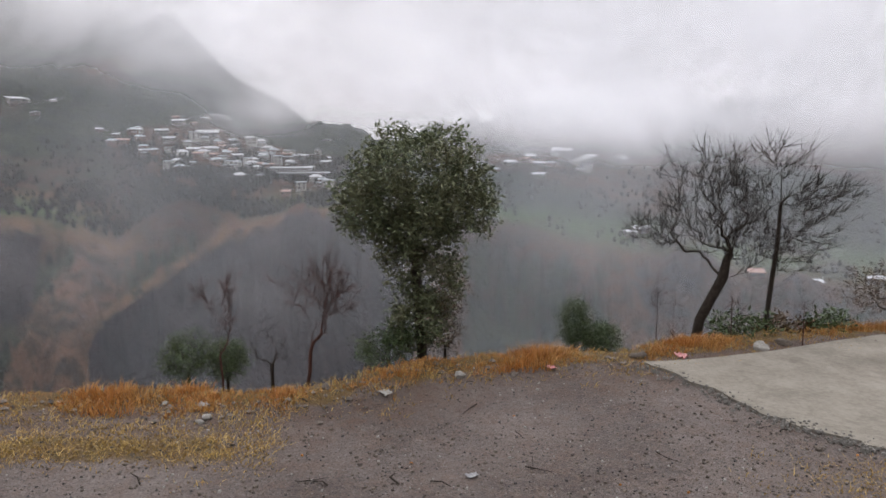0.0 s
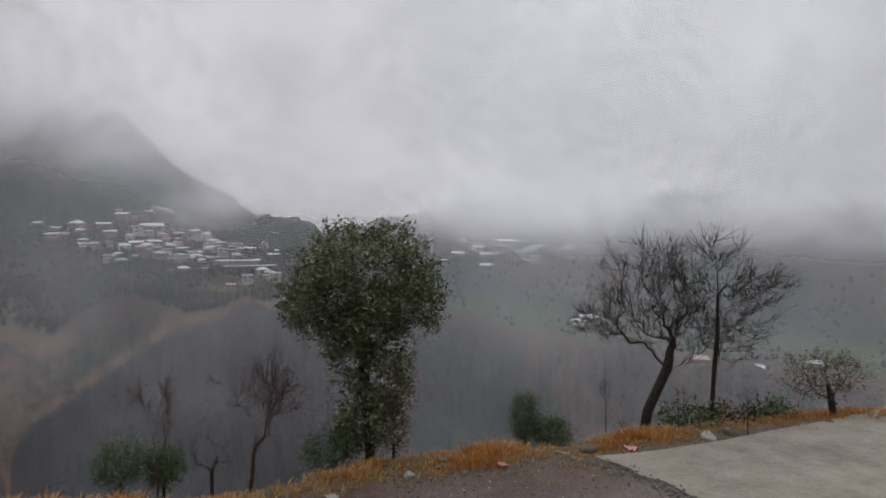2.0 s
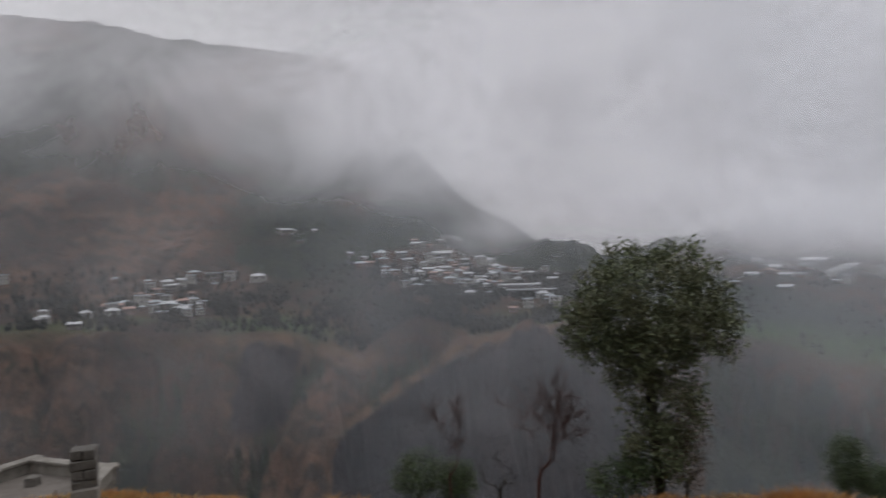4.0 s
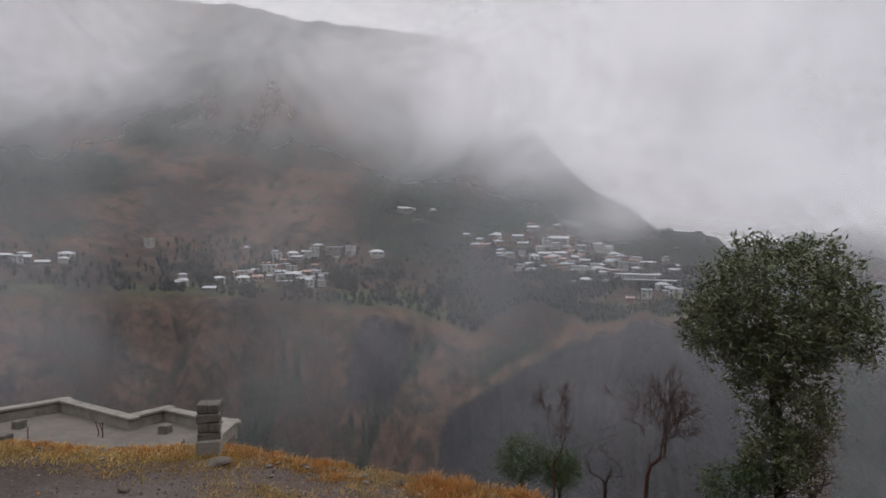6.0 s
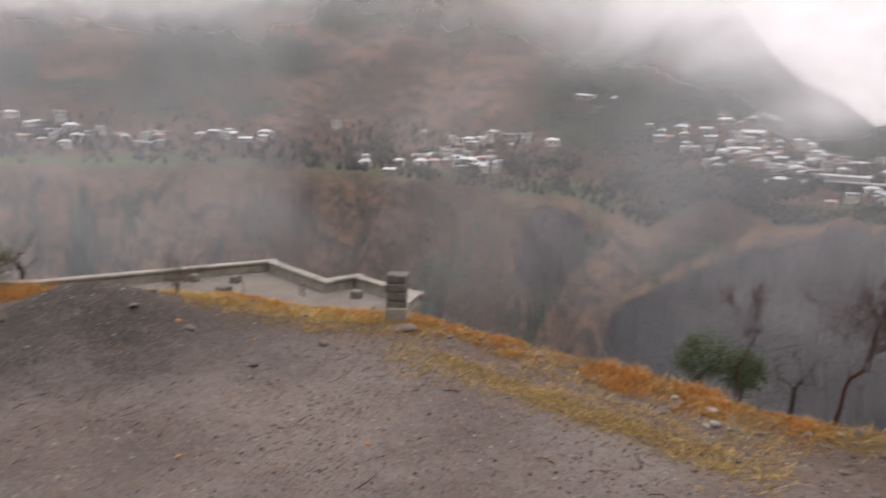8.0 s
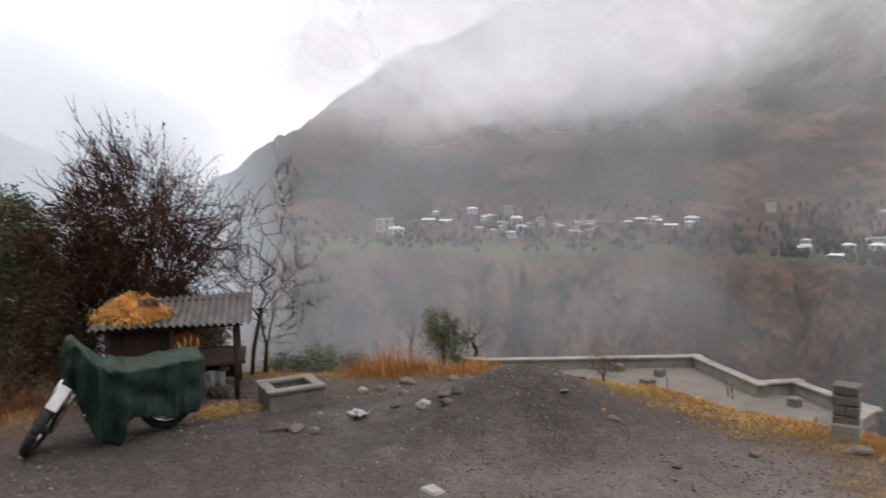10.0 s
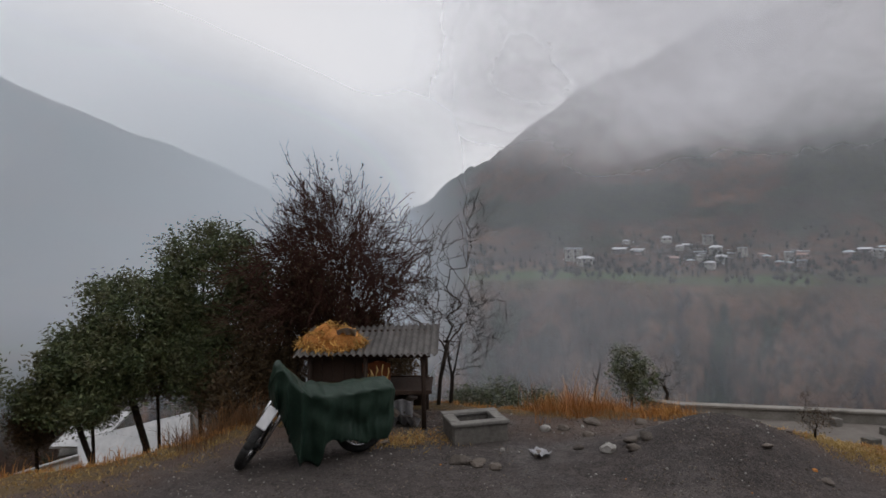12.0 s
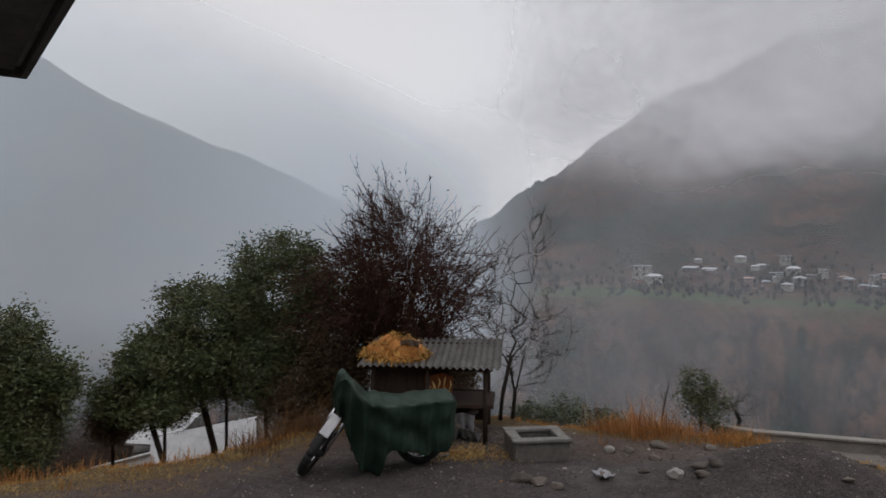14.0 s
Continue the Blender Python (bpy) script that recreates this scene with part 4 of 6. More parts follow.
# ---- grass: many blades in tufts, each kind one sheet of stuff ----
def blades(name, rng, tufts, mat, label):
    """tufts: place, number, height, spread, lean."""
    v, f = [], []
    for p, n, h, s, lean in tufts:
        for _ in range(n):
            a = rng.uniform(0, 6.283)
            d = math.sqrt(rng.random()) * s
            o = Vector((p[0] + math.cos(a) * d, p[1] + math.sin(a) * d, p[2]))
            hh = h * rng.uniform(0.45, 1.15)
            la = rng.uniform(0, 6.283)
            out = Vector((math.cos(a) * 0.5 + math.cos(la) * 0.7, math.sin(a) * 0.5 + math.sin(la) * 0.7, 0)) * hh * lean * rng.uniform(0.3, 1.3)
            wv = Vector((-math.sin(la + 1), math.cos(la + 1), 0)) * rng.uniform(0.0022, 0.0052)
            mid, tip = o + Vector((0, 0, hh * 0.6)) + out * 0.35, o + Vector((0, 0, hh * rng.uniform(0.75, 1.0))) + out
            k = len(v)
            v += [o - wv, o + wv, mid - wv * 0.8, mid + wv * 0.8, tip]
            f += [(k, k + 1, k + 3, k + 2), (k + 2, k + 3, k + 4)]
    ob = new(name, mesh_from(name, v, f, [mat]))
    return tagged(ob, label, "grass", kind="stuff")


rng = random.Random(5)
tufts, short, reeds, brush = [], [], [], []
for _ in range(2300):
    az = rng.uniform(-48, 133)
    patch = 0.5 + 0.5 * noise.noise((az * 0.17, 3.1, 0.0))
    if 3 < az < 8 and rng.random() < 0.5:
        continue
    if az > 95 and rng.random() < 0.55:
        continue
    r = float(rim(az)) + rng.gauss(-0.10 if az < 50 else 0.0, 0.17) + (0.25 if az > 75 else 0)
    p = at_angle(az, 0, r)
    if patch < rng.uniform(0.2, 0.55):
        continue
    h = (0.022 + 0.26 * patch ** 3 + 0.03 * patch) * rng.uniform(0.5, 1.25) * (0.8 if 46 < az < 70 else 1.0)
    tufts.append(((p.x, p.y, gz(p.x, p.y) - 0.02), 30, h, 0.09, 0.75))
for _ in range(520):
    az = rng.uniform(14, 46)
    r = float(rim(az)) - 1.0 + rng.gauss(0, 0.24) - 0.35 * max(0, (az - 30) / 12)
    p = at_angle(az, 0, r)
    short.append(((p.x, p.y, gz(p.x, p.y) - 0.01), 12, 0.045, 0.11, 1.6))
for _ in range(1300):
    az = rng.uniform(-48, 132)
    if az > 68 and az < 100:
        continue
    r = float(rim(az)) - 0.22 + rng.gauss(0, 0.3)
    p = at_angle(az, 0, r)
    short.append(((p.x, p.y, gz(p.x, p.y) - 0.01), 12, 0.05, 0.12, 1.5))
for _ in range(520):
    az = rng.uniform(43, 63)
    p = at_angle(az, 0, float(rim(az)) - 0.35 + rng.gauss(0, 0.28))
    short.append(((p.x, p.y, gz(p.x, p.y) - 0.01), 14, 0.055, 0.13, 1.4))
for _ in range(45):
    tufts.append(((rng.gauss(-8.4, 0.18), rng.gauss(-0.5, 0.3), -0.01), 14, 0.05, 0.12, 1.6))
for _ in range(110):
    short.append(((rng.gauss(-8.35, 0.2), rng.gauss(-0.55, 0.3), -0.01), 12, 0.05, 0.12, 1.6))
for _ in range(90):
    short.append(((rng.gauss(3.0, 0.35), rng.gauss(4.25, 0.2), -0.01), 14, 0.05, 0.12, 1.6))
for _ in range(330):
    az = rng.choice([rng.uniform(71, 83), rng.uniform(76, 84.5), rng.uniform(105.5, 113)])
    r = (9.9 if az < 95 else float(rim(az)) + 0.25) + rng.gauss(0, 0.3)
    p = at_angle(az, 0, r)
    h = (0.62 if az < 95 else 0.9) * rng.uniform(0.5, 1.15) * (1.0 if az > 78 else 0.7)
    (reeds if az < 95 else brush).append(((p.x, p.y, gz(p.x, p.y) - 0.03), 13 if az < 95 else 8, h * rng.uniform(0.3, 1.15) * (0.55 + 0.9 * abs(noise.noise((az * 0.8, r, 7.0)))), 0.16, 0.75))
for _ in range(70):
    az = rng.choice([rng.uniform(123, 130), rng.uniform(111, 130)])
    p = at_angle(az, 0, float(rim(az)) + 0.35 + rng.gauss(0, 0.2))
    reeds.append(((p.x, p.y, gz(p.x, p.y) - 0.03), 9, 0.3 * rng.uniform(0.3, 1.1), 0.14, 0.45))
blades("dry_grass", rng, tufts, DRYGRASS, "dry golden grass tufts along the brink")
blades("straw_grass", rng, short, PALEGRASS, "short flattened straw-coloured grass on the gravel")
blades("brown_brush", rng, brush, leaf_mat("dead_brown_stalk", (0.06, 0.03, 0.015), (0.26, 0.13, 0.05), (0.20, 0.085, 0.03)), "tangled dead brown stalks beside the shed")
blades("tall_grass", rng, reeds, REED, "tall orange-brown dead grass behind the stones")


b = foot(79.0, 9.95)
stake = thing("wooden_stake", b, "dark leaning dead stake in the tall grass", "stake")
part("stem", tube_mesh("stem", [(0, 0, 0), (0.02, 0.03, 0.35), (0.0, 0.11, 0.72)], [0.018, 0.014, 0.007], BARK, 6), stake)
part("twig", tube_mesh("twig", [(0.01, 0.05, 0.45), (0.02, 0.0, 0.58), (0.03, -0.01, 0.66)], [0.007, 0.005, 0.003], BARK, 5), stake)


# ---- loose stones, grit, twigs, fallen leaves ----
def stone_mesh(rng, mat, flat=0.6):
    bm = bmesh.new()
    bmesh.ops.create_icosphere(bm, subdivisions=2, radius=0.5)
    sx, sy, sd = rng.uniform(0.85, 1.15), rng.uniform(0.65, 0.9), rng.uniform(0, 99)
    for v in bm.verts:
        k = 1 + 0.55 * noise.noise(v.co * 2.0 + Vector((sd, 0, 0))) + 0.22 * noise.noise(v.co * 5 + Vector((sd, 3, 0)))
        v.co = Vector((v.co.x * sx * k, v.co.y * sy * k, v.co.z * flat * k))
    return bm_mesh("stone", bm, mat, sd > 50)


rng = random.Random(8)
STONES = [stone_mesh(rng, STONE, rng.uniform(0.4, 0.6)) for _ in range(6)]
PALESTONES = [stone_mesh(rng, WHITESTONE, 0.6) for _ in range(2)]


def lay_stone(x, y, size, pale=False, label="", group="stones in the yard"):
    ob = new("stone", rng.choice(PALESTONES if pale else STONES))
    ob.matrix_basis = pose(x, y, gz(x, y) + size * 0.10, rng.uniform(-12, 12), rng.uniform(-12, 12), rng.uniform(0, 360)) @ Matrix.Diagonal((size * 0.9, size * 0.9, size * 0.9, 1))
    return tagged(ob, label or ("pale worn stone lying on the grit" if pale else "grey-brown rounded stone lying on the grit"), "stone", group)


for x, y, s in [(-7.47, 0.02, .25), (-7.39, 0.2, .21), (-7.27, 0.38, .2), (-8.59, 1.3, .2), (-8.8, 1.7, .24), (-8.23, 1.53, .18), (-7.75, 1.34, .13), (-7.48, 1.86, .22),
                (-8.66, 2.27, .2), (-8.29, 2.42, .13), (-8.17, 2.45, .12), (-8.53, 2.67, .2), (-7.28, 1.83, .19), (-8.2, -0.87, .12)]:
    lay_stone(x, y, s)
for x, y, s in [(-5.41, 4.28, .13), (-5.16, 5.18, .26), (-7.75, 3.65, .15), (-6.83, 3.02, .14), (-6.43, 3.39, .12), (-5.37, 3.44, .09), (-7.66, 0.88, .16), (-7.42, 2.0, .2), (-1.0, 5.95, .12),
                (-0.42, 5.86, .09), (2.07, 6.86, .18), (0.74, 6.4, .10), (3.75, 7.26, .2), (2.8, 4.73, .09)]:
    lay_stone(x, y, s, label="dark stone half sunk in the grit")
for x, y, s in [(-8.57, 1.08, .19), (-7.45, 1.62, .24), (-7.83, 0.5, .08), (0.22, 6.32, .15), (3.44, 7.14, .22), (-1.86, 5.31, .11), (-2.35, 5.67, .08), (-1.89, 5.23, .08), (-8.67, 1.55, .07)]:
    lay_stone(x, y, s, True)
cube = thing("concrete_block", (-5.24, 1.18, 0.0), "small white concrete block on the gravel", "block", turn=22)
part("body", box_mesh("body", (0, 0, 0.065), (0.18, 0.13, 0.14), WHITESTONE, bevel=0.015, jitter=0.006), cube)


def scatter(name, count, lo, hi, mat, label, seed):
    rng = random.Random(seed)
    spots = []
    while len(spots) < count:
        az, r = rng.uniform(-46, 132), math.sqrt(rng.uniform(3.0 ** 2, 10 ** 2))
        p = at_angle(az, 0, r)
        if noise.noise((p.x * 0.6, p.y * 0.6, seed)) + 0.6 * noise.noise((p.x * 2.1, p.y * 2.1, seed)) < rng.uniform(-0.45, 0.5):
            continue
        if p.x > 2.0 and p.y > 4.6 and p.y > 9.5 - 1.45 * p.x and rng.random() < 0.9:
            continue
        spots.append((p.x, p.y, r, az))
    S = np.array(spots)
    S = S[S[:, 2] < rim(S[:, 3]) - 0.05]
    Z = surface_z(S[:, 0], S[:, 1])
    v, f = [], []
    for (px, py, _, _), z in zip(S, Z):
        s = lo * (hi / lo) ** (rng.random() ** 3.0)
        z += 0.002 + s * 0.1
        k = len(v)
        a0 = rng.uniform(0, 6.28)
        c = [(math.cos(a0 + i * 1.571) * s * rng.uniform(0.4, 0.75), math.sin(a0 + i * 1.571) * s * rng.uniform(0.4, 0.75)) for i in range(4)]
        v += [(px + a, py + b, z - s * 0.25) for a, b in c] + [(px + a * 0.7, py + b * 0.7, z + s * rng.uniform(0.12, 0.4)) for a, b in c]
        f += [(k + 4, k + 5, k + 6, k + 7)] + [(k + i, k + (i + 1) % 4, k + 4 + (i + 1) % 4, k + 4 + i) for i in range(4)]
    ob = new(name, mesh_from(name, v, f, [mat]))
    return tagged(ob, label, "gravel", kind="stuff")


DARKGRIT = surface("dark_chip", (0.05, 0.047, 0.046), (0.105, 0.098, 0.095), 20, 0.8, each=0.4)
scatter("gravel", 42000, 0.005, 0.030, STONE, "loose grey stone chips on the yard", 3)
scatter("dark_chips", 26000, 0.004, 0.020, DARKGRIT, "dark wet stone chips on the yard", 4)
scatter("pale_chips", 3600, 0.007, 0.032, WHITESTONE, "pale stone chips and bits of litter on the yard", 6)
scatter("fallen_leaves", 55, 0.02, 0.05, FALLEN, "fallen orange leaves scattered on the yard", 7)


def clods(count, seed):
    """Lumps of earth and broken stone lying in the edge of the grass."""
    rng = random.Random(seed)
    v, f = [], []
    cut = [(0, 0, 1), (0.9, 0, 0.25), (0.28, 0.85, 0.3), (-0.73, 0.53, 0.2), (-0.73, -0.53, 0.3), (0.28, -0.85, 0.2), (0, 0, -0.6)]
    for _ in range(count):
        az = rng.uniform(-16, 58)
        p = at_angle(az, 0, float(rim(az)) - abs(rng.gauss(0.12, 0.28)))
        q, a = rng.uniform(0.012, 0.04) * rng.uniform(0.5, 1.3), rng.uniform(0, 6.28)
        z, k = gz(p.x, p.y) + q * 0.2, len(v)
        for x, y, h in cut:
            x, y = x * rng.uniform(0.7, 1.3), y * rng.uniform(0.7, 1.3)
            v.append((p.x + (x * math.cos(a) - y * math.sin(a)) * q, p.y + (x * math.sin(a) + y * math.cos(a)) * q, z + h * q * rng.uniform(0.5, 0.8)))
        for n in range(5):
            f += [(k, k + 1 + n, k + 1 + (n + 1) % 5), (k + 6, k + 1 + (n + 1) % 5, k + 1 + n)]
    ob = new("earth_clods", mesh_from("earth_clods", v, f, [STONE]))
    tagged(ob, "brown clods and broken stones along the grass edge", "stones", kind="stuff")


clods(260, 15)


def twigs(count, seed):
    rng = random.Random(seed)
    v, f = [], []
    for _ in range(count):
        az, r = rng.uniform(-45, 60), rng.uniform(3.6, 6.6)
        if r > float(rim(az)) - 0.1:
            continue
        p = at_angle(az, 0, r)
        a, l = rng.uniform(0, 6.28), rng.uniform(0.05, 0.26)
        d = Vector((math.cos(a), math.sin(a), 0)) * l
        o = Vector((p.x, p.y, gz(p.x, p.y) + 0.015))
        q = rng.uniform(0.003, 0.008)
        add_tube(v, f, [o, o + d * 0.5 + Vector((rng.gauss(0, .02), rng.gauss(0, .02), 0.006)), o + d], [q, q * 0.8, q * 0.4], 4)
    ob = new("fallen_twigs", mesh_from("fallen_twigs", v, f, [BARK]))
    tagged(ob, "dark fallen twigs strewn on the gravel", "twigs", kind="stuff")


twigs(34, 12)
for x, y, c, s in ((2.5, 6.82, FADEDRED, 0.12), (1.1, 6.45, FADEDRED, 0.09), (-0.45, 5.72, WHITESTONE, 0.1), (-7.65, 0.9, PLASTIC, 0.2), (0.25, 4.35, PLASTIC, 0.07), (-2.0, 5.62, PLASTIC, 0.1)):
    bm = bmesh.new()
    bmesh.ops.create_grid(bm, x_segments=6, y_segments=5, size=0.5)
    for q in bm.verts:
        q.co = Vector((q.co.x * s * 1.2, q.co.y * s * 0.8, (0.3 + 0.5 * noise.noise(q.co * 4 + Vector((x, y, 0)))) * s * 0.6))
    bmesh.ops.solidify(bm, geom=bm.faces[:], thickness=0.003)
    ob = new("wrapper", bm_mesh("wrapper", bm, c, True))
    ob.location = (x, y, gz(x, y) + 0.004)
    ob.rotation_euler = (0, 0, x * 2)
    tagged(ob, "crumpled faded wrapper lying in the verge", "litter", "litter in the yard")


# ---- concrete road slab ----
def road_slab():
    edge = [(2.06, 6.62), (2.42, 5.97), (2.68, 5.40), (2.95, 5.06), (3.20, 4.80), (3.6, 4.6), (6.0, 3.7), (9.0, 2.9), (14, 2.2)]
    back = [(15, 12.5), (9, 9.4), (5.5, 7.75), (4.4, 7.35), (3.55, 7.0), (2.75, 6.75)]
    rng = random.Random(4)
    line = []
    ring = edge + back
    for i, a in enumerate(ring):
        bb = ring[(i + 1) % len(ring)]
        n = max(1, int(math.hypot(bb[0] - a[0], bb[1] - a[1]) / 0.12)) if i < 6 else 3
        for k in range(n):
            t = k / n
            j = 0.035 if i < 6 else 0.0
            line.append((a[0] + (bb[0] - a[0]) * t + rng.gauss(0, j), a[1] + (bb[1] - a[1]) * t + rng.gauss(0, j)))
    bm = bmesh.new()
    top = [bm.verts.new((x, y, 0.028)) for x, y in line]
    fc = bm.faces.new(top)
    got = bmesh.ops.extrude_face_region(bm, geom=[fc])
    for q in got["geom"]:
        if isinstance(q, bmesh.types.BMVert):
            q.co.z = -0.4
    bmesh.ops.recalc_face_normals(bm, faces=bm.faces[:])
    bmesh.ops.triangulate(bm, faces=[q for q in bm.faces if len(q.verts) > 4])
    ob = new("road", bm_mesh("road", bm, ROADMAT))
    tagged(ob, "pale worn concrete road slab with a broken edge", "road", kind="structure")
    # grit and crumbs of concrete gathered along the broken edge
    v, f = [], []
    for _ in range(800):
        i = rng.randrange(0, 6)
        a, c = Vector(edge[i]), Vector(edge[i + 1])
        p = a.lerp(c, rng.random()) + Vector((rng.gauss(-0.03, 0.08), rng.gauss(-0.03, 0.08)))
        q = rng.uniform(0.006, 0.03) * rng.uniform(0.4, 1)
        z = 0.018 + rng.uniform(-0.006, 0.016)
        k = len(v)
        a0 = rng.uniform(0, 6.28)
        ring = [(math.cos(a0 + n * 1.571) * q * rng.uniform(0.6, 1.1), math.sin(a0 + n * 1.571) * q * rng.uniform(0.6, 1.1)) for n in range(4)]
        v += [(p.x + x, p.y + y, z - q * 0.5) for x, y in ring] + [(p.x + x * 0.6, p.y + y * 0.6, z + q * rng.uniform(0.2, 0.6)) for x, y in ring]
        f += [(k + 4, k + 5, k + 6, k + 7)] + [(k + n, k + (n + 1) % 4, k + 4 + (n + 1) % 4, k + 4 + n) for n in range(4)]
    crumbs = new("edge_rubble", mesh_from("edge_rubble", v, f, [CONCRETE]))
    tagged(crumbs, "crumbled concrete and grit along the road's edge", "gravel", kind="stuff")


road_slab()


# ---- flat concrete roof of the house below the brink ----
def lower_house():
    out = [Vector(p) for p in ((-10.1, 2.7), (-9.80, 3.15), (-9.06, 6.15), (-7.43, 6.0), (-7.38, 6.50), (-6.18, 6.46), (-5.86, 5.86), (-6.15, 5.62), (-6.6, 5.5), (-8.1, 4.45), (-9.2, 3.0))]
    house = thing("flat_roofed_house", (-8, 5, -0.2), "flat concrete roof with a low parapet, level with the yard", "house")
    o = Vector((-8, 5, -0.2))

    def slab(name, z0, z1, mat, ring):
        bm = bmesh.new()
        f0 = bm.faces.new([bm.verts.new((p.x - o.x, p.y - o.y, z1 - o.z)) for p in ring])
        got = bmesh.ops.extrude_face_region(bm, geom=[f0])
        for q in got["geom"]:
            if isinstance(q, bmesh.types.BMVert):
                q.co.z = z0 - o.z
        bmesh.ops.recalc_face_normals(bm, faces=bm.faces[:])
        return part(name, bm_mesh(name, bm, mat), house)

    slab("roof_slab", -0.38, -0.135, WETROOF, out)
    cen = sum(out, Vector((0, 0))) / len(out)
    slab("wall", -3.2, -0.384, PALE, [cen + (p - cen) * 0.96 for p in out])
    for i in range(0, 7):
        a, c = out[i], out[i + 1]
        if i == 6:
            continue
        d = (c - a).normalized()
        n = Vector((-d.y, d.x))
        if n.dot(cen - a) < 0:
            n = -n
        ang = math.degrees(math.atan2(d.y, d.x))
        mid, ln = (a + c) / 2 + n * 0.05, (c - a).length
        part("parapet", box_mesh("parapet", (mid.x - o.x, mid.y - o.y, 0.095), (ln + 0.06, 0.1 - 0.006 * (i % 2), 0.185), PALE, (0, 0, ang), 0.008), house)
        part("coping", box_mesh("coping", (mid.x - o.x, mid.y - o.y, 0.207 + 0.004 * (i % 2)), (ln + 0.14, 0.15, 0.035), PALE, (0, 0, ang), 0.006), house, "pale worn coping")
    a, c = Vector((-6.15, 5.62)), Vector((-6.75, 5.38))
    d = (c - a).normalized()
    for k in range(3):
        p = a + d * (0.12 + 0.27 * k)
        part("brick", box_mesh("brick", (p.x - o.x, p.y - o.y, 0.02), (0.25, 0.12, 0.2), BLOCK, (0, 0, math.degrees(math.atan2(d.y, d.x))), 0.01), house)
    for x, y, s in ((-8.25, 4.85, 0.16), (-8.68, 5.30, 0.13), (-6.95, 6.05, 0.13), (-9.1, 4.9, 0.12)):
        part("stub", box_mesh("stub", (x - o.x, y - o.y, 0.08), (s, s, 0.17), BLOCK, (0, 0, 20), 0.012, 0.006), house, "broken column stub")
    rng = random.Random(2)
    for x, y in ((-7.55, 5.55), (-7.48, 5.58), (-7.42, 5.53), (-6.02, 5.5), (-6.05, 5.56), (-8.0, 5.0)):
        part("rebar", tube_mesh("rebar", [(x - o.x, y - o.y, -0.02), (x - o.x + rng.gauss(0, .02), y - o.y, 0.12), (x - o.x + rng.gauss(0, .03), y - o.y, 0.24)], 0.007, RUST, 5), house, "rusty bent rebar")


lower_house()


def block_pier():
    pier = thing("block_pier", (-5.52, 5.40, -0.05), "unfinished grey cement-block pillar on a plastered foot", "pillar", turn=42)
    part("plinth", box_mesh("plinth", (0, 0, 0.1), (0.25, 0.24, 0.26), PALE, bevel=0.012, jitter=0.006), pier, "pale plastered foot")
    rng = random.Random(3)
    bm = bmesh.new()
    add_box(bm, (0, 0, 0.41), (0.205, 0.195, 0.38))
    part("mortar", bm_mesh("mortar", bm, MORTAR), pier)
    one = box_mesh("brick", (0, 0, 0), (0.235, 0.105, 0.088), BLOCK, bevel=0.008, jitter=0.003)
    half = box_mesh("brick", (0, 0, 0), (0.112, 0.105, 0.088), BLOCK, bevel=0.008, jitter=0.003)
    for k in range(4):
        z = 0.262 + k * 0.099
        for j, (me, x, y, turn) in enumerate(((one, 0, -0.06, 0), (one, 0, 0.06, 0)) if k % 2 == 0 else ((one, -0.06, 0, 90), (one, 0.06, 0, 90))):
            q = part("brick", me, pier)
            q.matrix_basis = pose(x + rng.gauss(0, .005), y + rng.gauss(0, .005), z, 0, rng.gauss(0, 1.2), turn + rng.gauss(0, 3))


block_pier()


# ---- stone-walled basin ----
def basin():
    b = thing("concrete_basin", (-8.44, 0.2, 0.0), "square open concrete water basin with a thick rim", "basin", turn=14)
    w, d, h, t = 0.60, 0.66, 0.24, 0.1
    for n, c, s in (("wall", (w / 2 - t / 2, 0, h / 2 - 0.03), (t, d, h)), ("wall", (-w / 2 + t / 2, 0, h / 2 - 0.03), (t, d, h)),
                    ("wall", (0, d / 2 - t / 2, h / 2 - 0.03), (w - 2 * t, t, h)), ("wall", (0, -d / 2 + t / 2, h / 2 - 0.03), (w - 2 * t, t, h))):
        part("wall", box_mesh("wall", c, s, BLOCK, bevel=0.01, jitter=0.004), b)
    for c, s in (((w / 2 - t / 2, 0, h - 0.01), (t + 0.05, d + 0.04, 0.04)), ((-w / 2 + t / 2, 0, h - 0.01), (t + 0.05, d + 0.04, 0.04)),
                 ((0, d / 2 - t / 2, h - 0.012), (w - 2 * t - 0.05, t + 0.03, 0.036)), ((0, -d / 2 + t / 2, h - 0.012), (w - 2 * t - 0.05, t + 0.03, 0.036))):
        part("rim", box_mesh("rim", c, s, CONCRETE, bevel=0.008, jitter=0.004), b, "pale wet cement rim")
    part("basin_floor", box_mesh("basin_floor", (0, 0, 0.0), (w - 2 * t, d - 2 * t, 0.04), DARKGRIT), b)


basin()


